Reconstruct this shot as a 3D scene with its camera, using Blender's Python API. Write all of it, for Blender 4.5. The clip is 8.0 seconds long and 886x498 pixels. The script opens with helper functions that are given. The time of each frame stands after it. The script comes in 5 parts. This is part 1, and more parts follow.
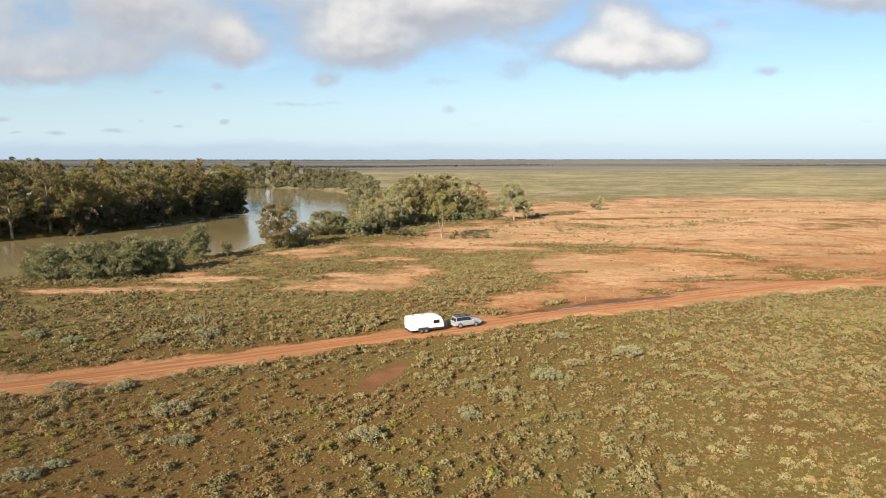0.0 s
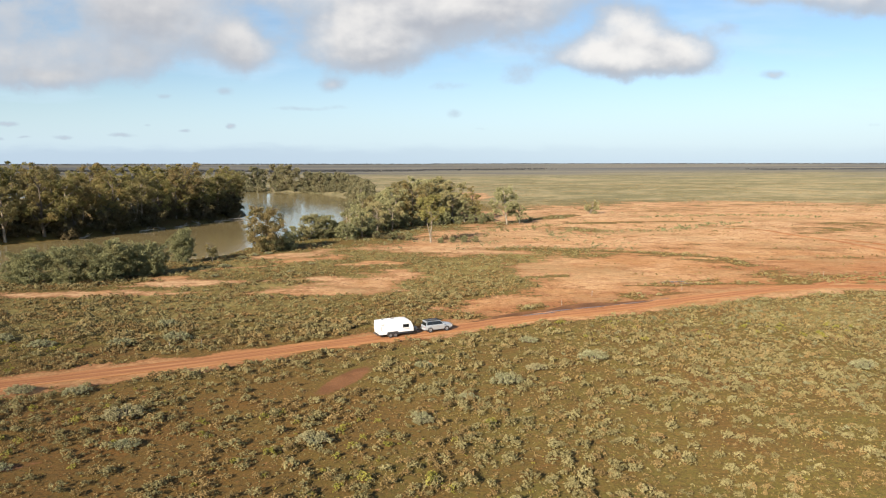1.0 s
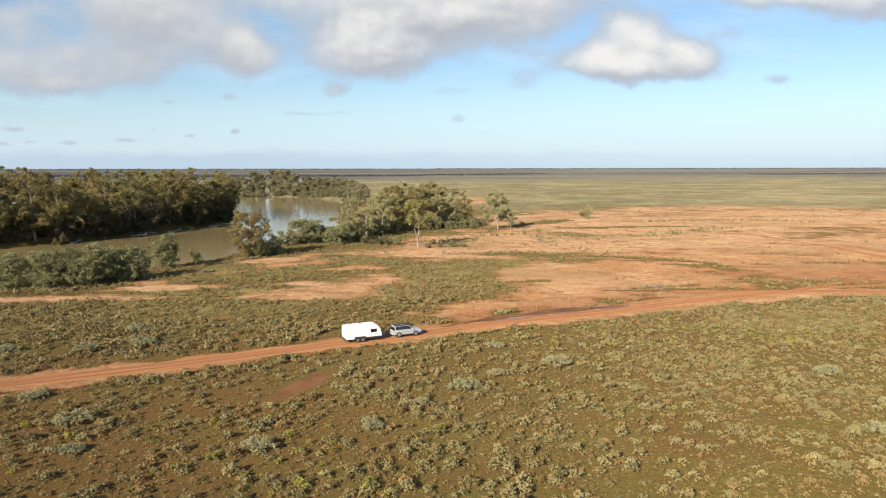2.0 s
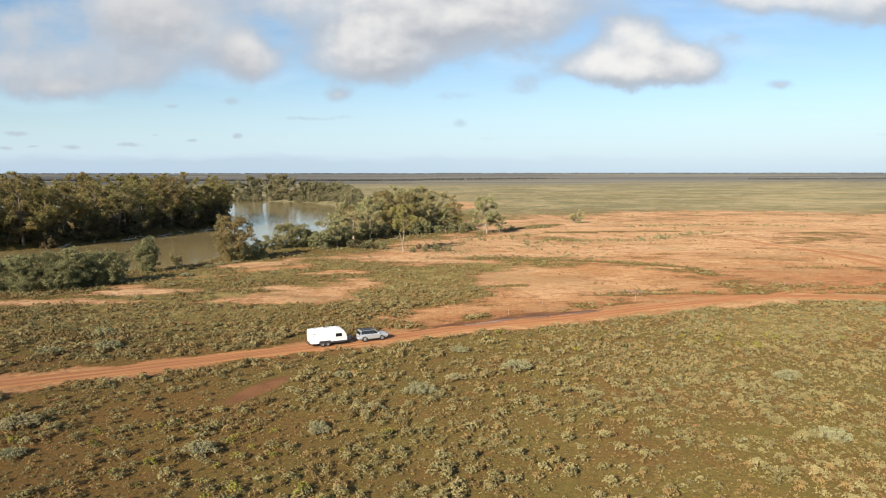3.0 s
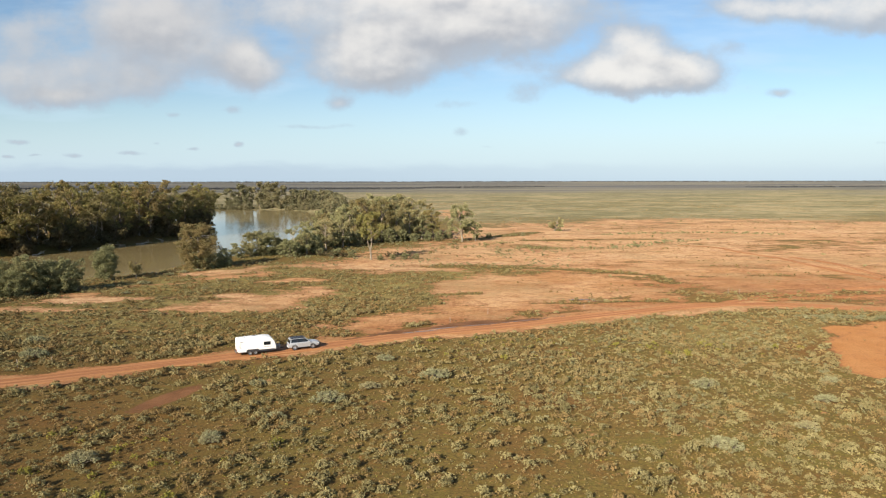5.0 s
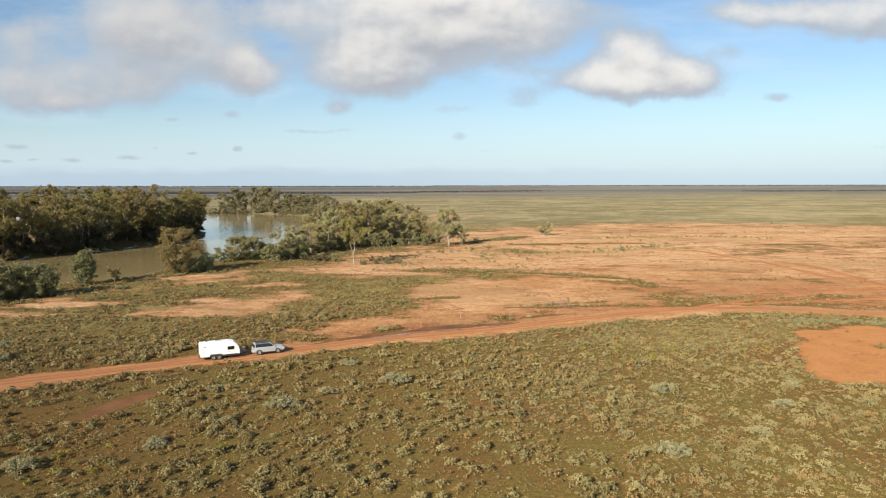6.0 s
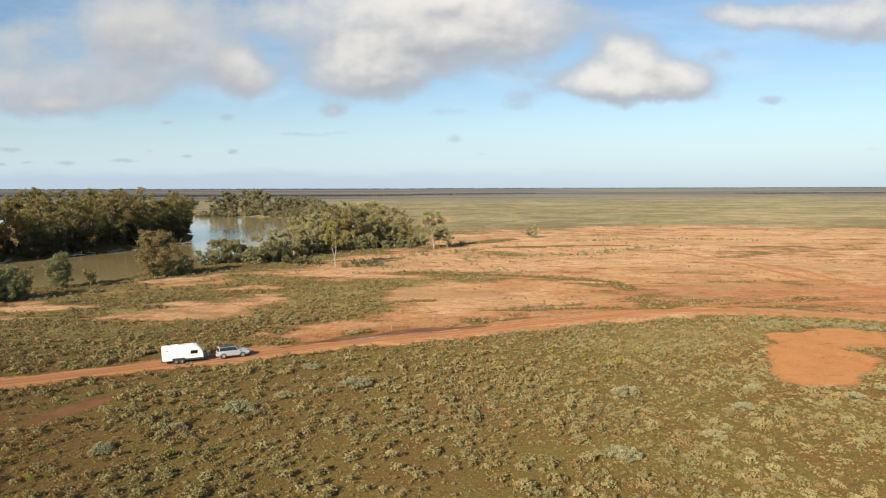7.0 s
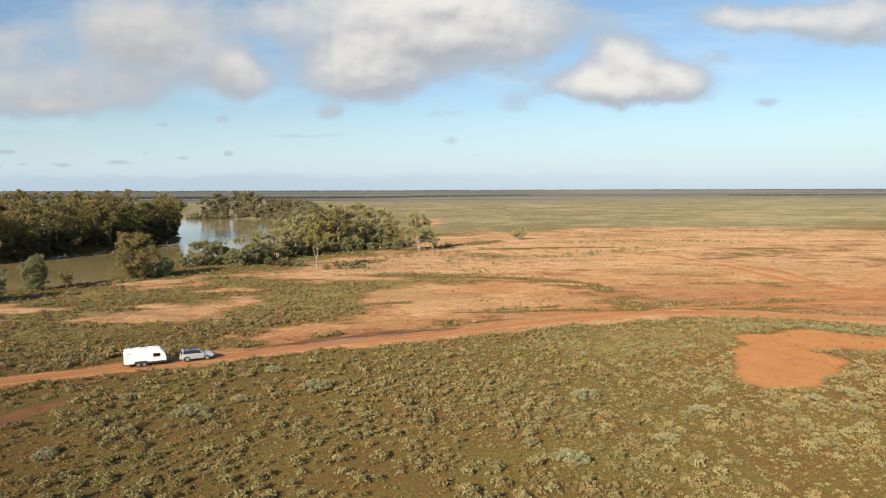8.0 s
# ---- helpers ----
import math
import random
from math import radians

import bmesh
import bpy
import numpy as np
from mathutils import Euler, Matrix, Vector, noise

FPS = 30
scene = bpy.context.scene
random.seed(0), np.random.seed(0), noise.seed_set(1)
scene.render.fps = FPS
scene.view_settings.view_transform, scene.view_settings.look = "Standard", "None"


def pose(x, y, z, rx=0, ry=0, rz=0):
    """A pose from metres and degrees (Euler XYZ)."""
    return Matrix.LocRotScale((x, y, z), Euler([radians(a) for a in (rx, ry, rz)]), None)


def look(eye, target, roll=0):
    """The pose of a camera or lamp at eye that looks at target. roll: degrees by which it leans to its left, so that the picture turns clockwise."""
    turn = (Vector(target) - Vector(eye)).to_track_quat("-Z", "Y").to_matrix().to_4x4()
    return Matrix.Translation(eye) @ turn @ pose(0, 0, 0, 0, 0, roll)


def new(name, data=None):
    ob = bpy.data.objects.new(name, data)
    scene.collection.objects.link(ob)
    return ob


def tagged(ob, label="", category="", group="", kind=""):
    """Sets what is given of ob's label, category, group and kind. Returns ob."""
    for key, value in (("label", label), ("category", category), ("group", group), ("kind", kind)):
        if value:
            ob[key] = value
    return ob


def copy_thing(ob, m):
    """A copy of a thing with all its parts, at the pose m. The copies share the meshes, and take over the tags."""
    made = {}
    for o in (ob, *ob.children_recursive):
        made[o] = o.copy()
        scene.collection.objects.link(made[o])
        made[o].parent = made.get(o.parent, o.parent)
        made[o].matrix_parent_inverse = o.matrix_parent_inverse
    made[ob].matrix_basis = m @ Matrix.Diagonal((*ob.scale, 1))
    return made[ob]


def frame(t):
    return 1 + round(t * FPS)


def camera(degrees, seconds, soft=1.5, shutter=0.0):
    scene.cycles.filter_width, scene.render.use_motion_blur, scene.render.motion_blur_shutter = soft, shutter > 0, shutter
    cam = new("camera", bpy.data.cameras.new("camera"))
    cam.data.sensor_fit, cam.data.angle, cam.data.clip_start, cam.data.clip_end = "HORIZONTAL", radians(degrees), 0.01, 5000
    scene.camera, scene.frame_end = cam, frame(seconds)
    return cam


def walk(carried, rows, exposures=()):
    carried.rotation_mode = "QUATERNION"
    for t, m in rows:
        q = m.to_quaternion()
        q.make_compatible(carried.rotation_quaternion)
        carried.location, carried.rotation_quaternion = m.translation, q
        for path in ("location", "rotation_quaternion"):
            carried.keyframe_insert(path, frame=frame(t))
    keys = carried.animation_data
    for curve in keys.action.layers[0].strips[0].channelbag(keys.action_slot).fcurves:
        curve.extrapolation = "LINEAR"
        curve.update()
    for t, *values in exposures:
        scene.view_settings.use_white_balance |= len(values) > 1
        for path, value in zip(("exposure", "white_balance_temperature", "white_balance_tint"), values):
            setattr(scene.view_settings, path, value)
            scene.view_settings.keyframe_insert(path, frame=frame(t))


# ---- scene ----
cam = camera(67.4, 8.0, soft=1.1)
METRES, EYE, TILT, LEAN, TURN = 47.8, 30.0, -7.7, 0.0, 0.0
ROWS = [
    (0.0, 0.0, 0.0, 0.0, 0.0, 0.0, -0.0),
    (0.5, 0.0652, 0.002, -0.0, 0.37, 0.15, -0.04),
    (1.0, 0.1309, 0.0042, 0.0002, 0.46, 0.34, -0.01),
    (1.5, 0.1962, 0.0065, 0.0003, 0.65, 0.55, -0.0),
    (3.0, 0.3939, 0.0161, -0.0011, 0.94, 1.15, -0.1),
    (3.5, 0.4593, 0.0196, -0.0015, 1.01, 1.34, -0.09),
    (4.0, 0.5247, 0.0231, -0.0017, 1.01, 1.51, -0.08),
    (4.5, 0.5893, 0.0261, -0.0015, 1.01, 1.67, -0.08),
    (6.0, 0.7762, 0.0418, -0.002, 0.9, 2.22, -0.03),
    (6.5, 0.8307, 0.0514, -0.0015, 0.6, 2.36, -0.0),
    (7.0, 0.8842, 0.0596, -0.0014, 0.52, 2.45, 0.06),
    (7.5, 0.9397, 0.0668, -0.001, 0.34, 2.52, 0.11),
    (8.0, 0.9964, 0.0733, -0.0008, 0.21, 2.61, 0.12),
]
walk(cam, [(t, pose(0, 0, EYE, TILT, LEAN, TURN) @ pose(METRES * x, METRES * y, METRES * z, 90 + pitch, roll, yaw)) for t, x, y, z, yaw, pitch, roll in ROWS],
     [(0.0, 0.88, 6680, 11), (3.0, 0.84, 6620, 10), (6.0, 0.79, 6750, 10), (8.0, 0.76, 6850, 10)])

# ---- world, sun ----
SUN_AZ = Vector((-0.52, -0.86, 0)).normalized()      # towards the sun, on the plan
SUN_EL = radians(25)
sun_dir = Vector((SUN_AZ.x * math.cos(SUN_EL), SUN_AZ.y * math.cos(SUN_EL), math.sin(SUN_EL)))
sun = new("sun", bpy.data.lights.new("sun", "SUN"))
sun.data.energy, sun.data.angle, sun.data.color = 5.0, radians(0.6), (1.0, 0.88, 0.72)
sun.matrix_world = look((0, 0, 60), Vector((0, 0, 60)) - sun_dir)


class Nodes:
    """Short hand for building node trees."""

    def __init__(self, tree):
        self.tree = tree
        tree.nodes.clear()

    def add(self, kind, inputs=None, **settings):
        n = self.tree.nodes.new(kind)
        for k, v in settings.items():
            if k == "operation":
                n.operation = v
            elif k == "use_clamp":
                n.use_clamp = v
            elif k == "data_type":
                n.data_type = v
            elif k == "blend_type":
                n.blend_type = v
            elif k == "interpolation_type":
                n.interpolation_type = v
            elif k == "attribute_name":
                n.attribute_name = v
            elif k == "node_tree":
                n.node_tree = v
        for k, v in (inputs or {}).items():
            if isinstance(v, bpy.types.NodeSocket):
                self.tree.links.new(v, n.inputs[k])
            else:
                n.inputs[k].default_value = v
        return n

    def math(self, op, a, b=0.0, c=0.0, clamp=False):
        return self.add("ShaderNodeMath", {0: a, 1: b, 2: c}, operation=op, use_clamp=clamp).outputs[0]

    def mix(self, f, a, b, kind="MIX"):
        n = self.add("ShaderNodeMix", {0: f, 6: a, 7: b}, data_type="RGBA", blend_type=kind)
        return n.outputs[2]

    def step(self, v, lo, hi, a=0.0, b=1.0):
        n = self.add("ShaderNodeMapRange", {0: v, 1: lo, 2: hi, 3: a, 4: b}, interpolation_type="SMOOTHSTEP")
        return n.outputs[0]

    def noise(self, vec, scale, detail=4.0, rough=0.55, distortion=0.0):
        return self.add("ShaderNodeTexNoise", {"Vector": vec, "Scale": scale, "Detail": detail, "Roughness": rough, "Distortion": distortion}).outputs["Fac"]

    def scaled(self, vec, x, y, z):
        return self.add("ShaderNodeVectorMath", {0: vec, 1: (x, y, z)}, operation="MULTIPLY").outputs[0]


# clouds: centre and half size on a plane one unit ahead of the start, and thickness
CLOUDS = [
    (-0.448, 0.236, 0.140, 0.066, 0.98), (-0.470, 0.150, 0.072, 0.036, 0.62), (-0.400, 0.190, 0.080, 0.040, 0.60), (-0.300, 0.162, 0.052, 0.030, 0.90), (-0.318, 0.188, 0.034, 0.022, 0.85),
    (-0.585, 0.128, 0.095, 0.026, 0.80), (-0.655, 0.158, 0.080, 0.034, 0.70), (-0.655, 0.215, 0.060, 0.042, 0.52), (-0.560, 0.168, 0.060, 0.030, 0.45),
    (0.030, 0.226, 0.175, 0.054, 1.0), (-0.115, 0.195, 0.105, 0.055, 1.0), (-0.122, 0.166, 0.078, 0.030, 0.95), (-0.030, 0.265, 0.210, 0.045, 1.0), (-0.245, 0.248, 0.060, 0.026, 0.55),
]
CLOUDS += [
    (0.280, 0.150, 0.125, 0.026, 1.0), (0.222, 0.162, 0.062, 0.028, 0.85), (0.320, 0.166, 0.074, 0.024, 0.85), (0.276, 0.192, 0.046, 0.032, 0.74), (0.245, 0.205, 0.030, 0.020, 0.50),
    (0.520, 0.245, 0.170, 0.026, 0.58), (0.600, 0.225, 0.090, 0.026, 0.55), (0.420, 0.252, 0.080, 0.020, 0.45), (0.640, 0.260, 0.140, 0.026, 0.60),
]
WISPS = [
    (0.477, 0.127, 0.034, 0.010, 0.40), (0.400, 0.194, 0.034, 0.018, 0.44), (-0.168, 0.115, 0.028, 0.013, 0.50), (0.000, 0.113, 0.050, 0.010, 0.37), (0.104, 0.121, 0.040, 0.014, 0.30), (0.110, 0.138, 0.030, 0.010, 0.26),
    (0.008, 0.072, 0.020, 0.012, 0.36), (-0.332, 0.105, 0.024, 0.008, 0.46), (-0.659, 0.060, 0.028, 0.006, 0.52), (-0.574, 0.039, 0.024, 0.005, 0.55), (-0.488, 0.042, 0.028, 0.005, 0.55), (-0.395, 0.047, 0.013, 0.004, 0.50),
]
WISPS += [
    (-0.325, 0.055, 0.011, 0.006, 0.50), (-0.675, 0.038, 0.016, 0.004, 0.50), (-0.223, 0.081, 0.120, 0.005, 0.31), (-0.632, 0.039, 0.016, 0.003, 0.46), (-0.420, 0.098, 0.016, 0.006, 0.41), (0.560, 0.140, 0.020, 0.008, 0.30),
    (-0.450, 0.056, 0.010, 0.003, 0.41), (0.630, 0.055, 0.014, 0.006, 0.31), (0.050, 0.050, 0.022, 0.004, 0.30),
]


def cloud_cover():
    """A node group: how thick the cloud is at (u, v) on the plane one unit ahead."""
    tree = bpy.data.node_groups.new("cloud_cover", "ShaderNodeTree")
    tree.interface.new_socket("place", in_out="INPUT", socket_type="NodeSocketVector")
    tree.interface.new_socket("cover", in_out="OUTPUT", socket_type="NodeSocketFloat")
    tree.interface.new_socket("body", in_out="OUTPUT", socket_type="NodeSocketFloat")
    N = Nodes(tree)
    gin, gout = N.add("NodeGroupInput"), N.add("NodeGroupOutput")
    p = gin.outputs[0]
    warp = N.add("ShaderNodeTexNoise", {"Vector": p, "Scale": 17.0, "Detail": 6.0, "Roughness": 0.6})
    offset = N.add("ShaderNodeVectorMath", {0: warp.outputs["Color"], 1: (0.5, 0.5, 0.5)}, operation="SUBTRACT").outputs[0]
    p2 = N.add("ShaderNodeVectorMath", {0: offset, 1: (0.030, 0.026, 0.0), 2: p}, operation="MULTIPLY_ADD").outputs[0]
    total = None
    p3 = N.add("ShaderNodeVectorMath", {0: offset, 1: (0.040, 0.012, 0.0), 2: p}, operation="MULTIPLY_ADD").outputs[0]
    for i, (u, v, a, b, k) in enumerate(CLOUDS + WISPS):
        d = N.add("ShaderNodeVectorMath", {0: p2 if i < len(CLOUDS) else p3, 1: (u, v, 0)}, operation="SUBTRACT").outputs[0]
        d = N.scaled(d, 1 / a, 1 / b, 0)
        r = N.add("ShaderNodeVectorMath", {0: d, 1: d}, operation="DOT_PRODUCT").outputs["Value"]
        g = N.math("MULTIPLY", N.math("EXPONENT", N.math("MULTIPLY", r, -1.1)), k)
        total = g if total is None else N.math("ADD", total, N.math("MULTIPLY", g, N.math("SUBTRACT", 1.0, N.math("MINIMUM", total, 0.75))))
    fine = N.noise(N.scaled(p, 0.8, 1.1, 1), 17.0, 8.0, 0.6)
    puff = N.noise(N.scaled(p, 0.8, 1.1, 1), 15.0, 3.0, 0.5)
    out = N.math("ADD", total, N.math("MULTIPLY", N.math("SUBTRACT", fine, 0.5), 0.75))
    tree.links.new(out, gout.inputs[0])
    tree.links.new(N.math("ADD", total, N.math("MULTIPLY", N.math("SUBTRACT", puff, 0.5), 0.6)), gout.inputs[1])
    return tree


def build_world():
    world = bpy.data.worlds.new("sky")
    scene.world = world
    world.use_nodes = True
    N = Nodes(world.node_tree)
    sky = N.add("ShaderNodeTexSky")
    sky.sky_type, sky.sun_disc, sky.sun_elevation, sky.sun_rotation = "NISHITA", False, SUN_EL, math.atan2(SUN_AZ.x, SUN_AZ.y)
    sky.altitude, sky.air_density, sky.dust_density, sky.ozone_density = 50, 1.0, 0.8, 1.6
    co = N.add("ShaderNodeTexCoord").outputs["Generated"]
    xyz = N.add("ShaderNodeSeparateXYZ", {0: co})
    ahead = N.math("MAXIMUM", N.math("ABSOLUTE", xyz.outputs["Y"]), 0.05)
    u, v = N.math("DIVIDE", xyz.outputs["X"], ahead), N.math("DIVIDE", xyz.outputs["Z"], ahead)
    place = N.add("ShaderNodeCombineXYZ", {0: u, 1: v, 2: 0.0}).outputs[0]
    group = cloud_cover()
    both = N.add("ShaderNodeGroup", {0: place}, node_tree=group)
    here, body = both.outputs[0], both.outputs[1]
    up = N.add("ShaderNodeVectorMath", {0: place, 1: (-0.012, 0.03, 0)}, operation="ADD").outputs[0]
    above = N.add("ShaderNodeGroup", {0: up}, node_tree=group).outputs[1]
    cover = N.step(here, 0.20, 0.60)
    puffs = N.noise(N.scaled(place, 0.85, 1.15, 1), 20.0, 5.0, 0.5)
    sunward = N.add("ShaderNodeVectorMath", {0: place, 1: (-0.008, 0.011, 0)}, operation="ADD").outputs[0]
    relief = N.math("SUBTRACT", puffs, N.noise(N.scaled(sunward, 0.85, 1.15, 1), 20.0, 5.0, 0.5))
    lit = N.step(N.math("ADD", N.math("SUBTRACT", body, above), N.math("MULTIPLY", relief, 0.7)), -0.40, 0.50)
    lit = N.math("MULTIPLY", lit, N.step(u, -0.42, -0.12, 0.55, 1.0))
    dense = N.step(here, 0.35, 0.95)
    shade = N.mix(lit, (4.3, 4.5, 4.95, 1), (8.3, 8.15, 7.9, 1))
    cloud_c = N.mix(dense, (4.3, 5.2, 6.3, 1), shade)
    veil = N.noise(N.scaled(place, 1.5, 7.0, 1.0), 2.5, 4.0)
    low = N.math("MULTIPLY", N.step(v, 0.16, 0.0), 0.75)
    haze = N.math("MAXIMUM", low, N.math("MULTIPLY", N.step(veil, 0.42, 0.72), 0.42))
    base = N.mix(1.0, sky.outputs[0], (1.08, 1.21, 1.33, 1), "MULTIPLY")
    base = N.mix(haze, base, (6.0, 7.8, 9.5, 1))
    bank = N.math("MULTIPLY", N.step(N.math("ADD", v, N.math("MULTIPLY", N.noise(N.scaled(place, 1.0, 4.0, 1.0), 9.0, 5.0), 0.03)), 0.046, 0.030), N.step(u, 0.45, -0.45, 0.12, 0.6))
    base = N.mix(bank, base, (4.3, 5.5, 6.9, 1))
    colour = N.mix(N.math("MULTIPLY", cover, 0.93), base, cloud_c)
    bg = N.add("ShaderNodeBackground", {"Color": colour, "Strength": 0.0613})
    N.add("ShaderNodeOutputWorld", {"Surface": bg.outputs[0]})


build_world()

# ---- materials ----


def material(name):
    m = bpy.data.materials.new(name)
    m.use_nodes = True
    return m, Nodes(m.node_tree)


def finish(N, surface):
    N.add("ShaderNodeOutputMaterial", {"Surface": surface})


def principled(N, colour, rough=0.8, metal=0.0, bump=None, depth=0.02, **more):
    ins = {"Base Color": colour, "Roughness": rough, "Metallic": metal}
    ins.update(more)
    if bump is not None:
        ins["Normal"] = N.add("ShaderNodeBump", {"Height": bump, "Strength": 1.0, "Distance": depth}).outputs[0]
    return N.add("ShaderNodeBsdfPrincipled", ins).outputs[0]


def plain(name, colour, rough=0.5, metal=0.0, wear=0.12, scale=6.0, **more):
    """Paint, rubber, plastic: one colour with slight dirt and uneven gloss."""
    m, N = material(name)
    co = N.add("ShaderNodeTexCoord").outputs["Object"]
    n = N.noise(co, scale, 6.0, 0.6)
    dirt = tuple(c * 0.55 + d * 0.25 for c, d in zip(colour, (0.4, 0.2, 0.1)))
    c = N.mix(N.step(n, 0.5, 0.85, 0.0, wear * 3), (*colour, 1), (*dirt, 1))
    finish(N, principled(N, c, N.step(n, 0.2, 0.9, rough * 0.85, min(1.0, rough * 1.25)), metal, **more))
    return m


def ground_material():
    """Red earth where it is bare, olive herbs and litter elsewhere; the attributes hold where each lies."""
    m, N = material("red_earth_and_herbs")
    pos = N.add("ShaderNodeNewGeometry").outputs["Position"]
    bare, pale, mud, far = (N.add("ShaderNodeAttribute", attribute_name=a).outputs["Fac"] for a in ("bare", "pale", "mud", "far"))
    red = N.add("ShaderNodeAttribute", attribute_name="red").outputs["Fac"]
    flat = N.scaled(pos, 1, 1, 0)
    n_big, n_mid = N.noise(flat, 0.035, 4.0), N.noise(flat, 0.22, 5.0, 0.6)
    n_fine, n_grain = N.noise(flat, 1.3, 5.0, 0.65), N.noise(flat, 7.0, 4.0, 0.7)
    streak = N.noise(N.scaled(pos, 0.8, 1, 0), 0.07, 6.0, 0.62)
    # bare soil
    soil = N.mix(N.step(streak, 0.36, 0.66), (0.345, 0.186, 0.080, 1), (0.445, 0.280, 0.145, 1))
    soil = N.mix(N.step(n_mid, 0.50, 0.70, 0, 0.75), soil, (0.25, 0.104, 0.047, 1))
    soil = N.mix(N.math("MULTIPLY", pale, N.step(n_mid, 0.25, 0.6)), soil, (0.48, 0.325, 0.185, 1))
    soil = N.mix(N.math("MULTIPLY", red, N.step(streak, 0.30, 0.60, 0.95, 0.55)), soil, (0.275, 0.128, 0.053, 1))
    soil = N.mix(N.step(n_grain, 0.3, 0.75, 0.0, 0.22), soil, (0.2, 0.08, 0.037, 1))
    blot = N.math("MULTIPLY", N.step(N.noise(N.scaled(pos, 0.85, 1, 0), 0.4, 7.0, 0.72), 0.50, 0.66), N.step(n_big, 0.30, 0.50))
    soil = N.mix(N.math("MULTIPLY", blot, 0.85), soil, (0.19, 0.088, 0.042, 1))
    crust = N.noise(flat, 0.6, 8.0, 0.78)
    soil = N.mix(N.step(crust, 0.36, 0.54, 0.7, 0.0), soil, N.mix(1.0, soil, (0.60, 0.55, 0.52, 1), "MULTIPLY"))
    soil = N.mix(N.step(crust, 0.52, 0.66, 0.0, 0.75), soil, N.mix(1.0, soil, (1.22, 1.27, 1.32, 1), "MULTIPLY"))
    thin = N.math("MULTIPLY", N.step(N.noise(N.scaled(pos, 0.7, 1, 0), 0.03, 7.0, 0.68), 0.47, 0.60), N.step(N.noise(N.scaled(pos, 0.6, 1, 0), 0.9, 6.0, 0.75), 0.40, 0.60, 0.25, 0.85))
    soil = N.mix(thin, soil, (0.235, 0.158, 0.078, 1))
    pan = N.add("ShaderNodeAttribute", attribute_name="pan").outputs["Fac"]
    drag = N.noise(N.scaled(pos, 1, 0.25, 0), 0.9, 5.0, 0.6)
    clay = N.mix(N.step(n_mid, 0.3, 0.7), (0.30, 0.134, 0.046, 1), (0.34, 0.164, 0.062, 1))
    clay = N.mix(N.step(drag, 0.66, 0.74, 0.0, 0.6), clay, (0.25, 0.105, 0.046, 1))
    soil = N.mix(N.math("MULTIPLY", N.step(pan, 0.35, 0.6), 0.85), soil, clay)
    # herbs, moss and litter between the bushes
    herb = N.mix(N.step(n_mid, 0.35, 0.65), (0.090, 0.055, 0.017, 1), (0.079, 0.064, 0.018, 1))
    herb = N.mix(N.step(n_big, 0.50, 0.68), herb, (0.098, 0.053, 0.018, 1))
    green = N.math("MULTIPLY", N.step(N.noise(flat, 0.075, 3.0), 0.44, 0.60), N.step(n_fine, 0.32, 0.62))
    herb = N.mix(N.math("MULTIPLY", green, 0.6), herb, (0.098, 0.096, 0.024, 1))
    herb = N.mix(N.step(n_fine, 0.50, 0.72, 0, 0.75), herb, (0.160, 0.072, 0.028, 1))
    herb = N.mix(N.math("MULTIPLY", red, N.step(n_mid, 0.35, 0.65, 0.12, 0.6)), herb, (0.118, 0.050, 0.015, 1))
    herb = N.mix(N.step(N.noise(flat, 1.7, 7.0, 0.75), 0.46, 0.60, 0, 0.8), herb, (0.055, 0.04, 0.016, 1))
    herb = N.mix(N.step(n_grain, 0.48, 0.68, 0, 0.55), herb, (0.150, 0.108, 0.042, 1))
    lush = N.add("ShaderNodeAttribute", attribute_name="lush").outputs["Fac"]
    herb = N.mix(N.math("MULTIPLY", lush, N.step(N.noise(flat, 0.14, 6.0, 0.68), 0.40, 0.62, 0.10, 0.85)), herb, (0.165, 0.138, 0.052, 1))
    moss = N.noise(flat, 3.1, 8.0, 0.8)
    herb = N.mix(N.step(moss, 0.44, 0.36, 0, 0.8), herb, N.mix(1.0, herb, (0.50, 0.50, 0.48, 1), "MULTIPLY"))
    herb = N.mix(N.step(moss, 0.56, 0.66, 0, 0.8), herb, N.mix(1.0, herb, (1.75, 1.70, 1.75, 1), "MULTIPLY"))
    # the far plain
    wide = N.noise(N.scaled(pos, 0.9, 1, 0), 0.012, 9.0, 0.74)
    plain_c = N.mix(N.step(wide, 0.42, 0.58), (0.108, 0.099, 0.054, 1), (0.185, 0.158, 0.094, 1))
    plain_c = N.mix(N.step(N.noise(flat, 0.035, 8.0, 0.74), 0.46, 0.60, 0, 0.75), plain_c, (0.078, 0.075, 0.035, 1))
    swale = N.noise(N.scaled(pos, 0.8, 1, 0), 0.0045, 9.0, 0.74)
    plain_c = N.mix(N.step(swale, 0.50, 0.64, 0, 0.75), plain_c, (0.222, 0.184, 0.108, 1))
    plain_c = N.mix(N.step(swale, 0.44, 0.34, 0, 0.7), plain_c, (0.094, 0.082, 0.040, 1))
    fleck = N.noise(flat, 0.10, 8.0, 0.78)
    plain_c = N.mix(N.step(fleck, 0.45, 0.37, 0, 0.85), plain_c, N.mix(1.0, plain_c, (0.45, 0.46, 0.44, 1), "MULTIPLY"))
    plain_c = N.mix(N.step(fleck, 0.54, 0.62, 0, 0.85), plain_c, N.mix(1.0, plain_c, (1.55, 1.50, 1.45, 1), "MULTIPLY"))
    herb = N.mix(far, herb, plain_c)
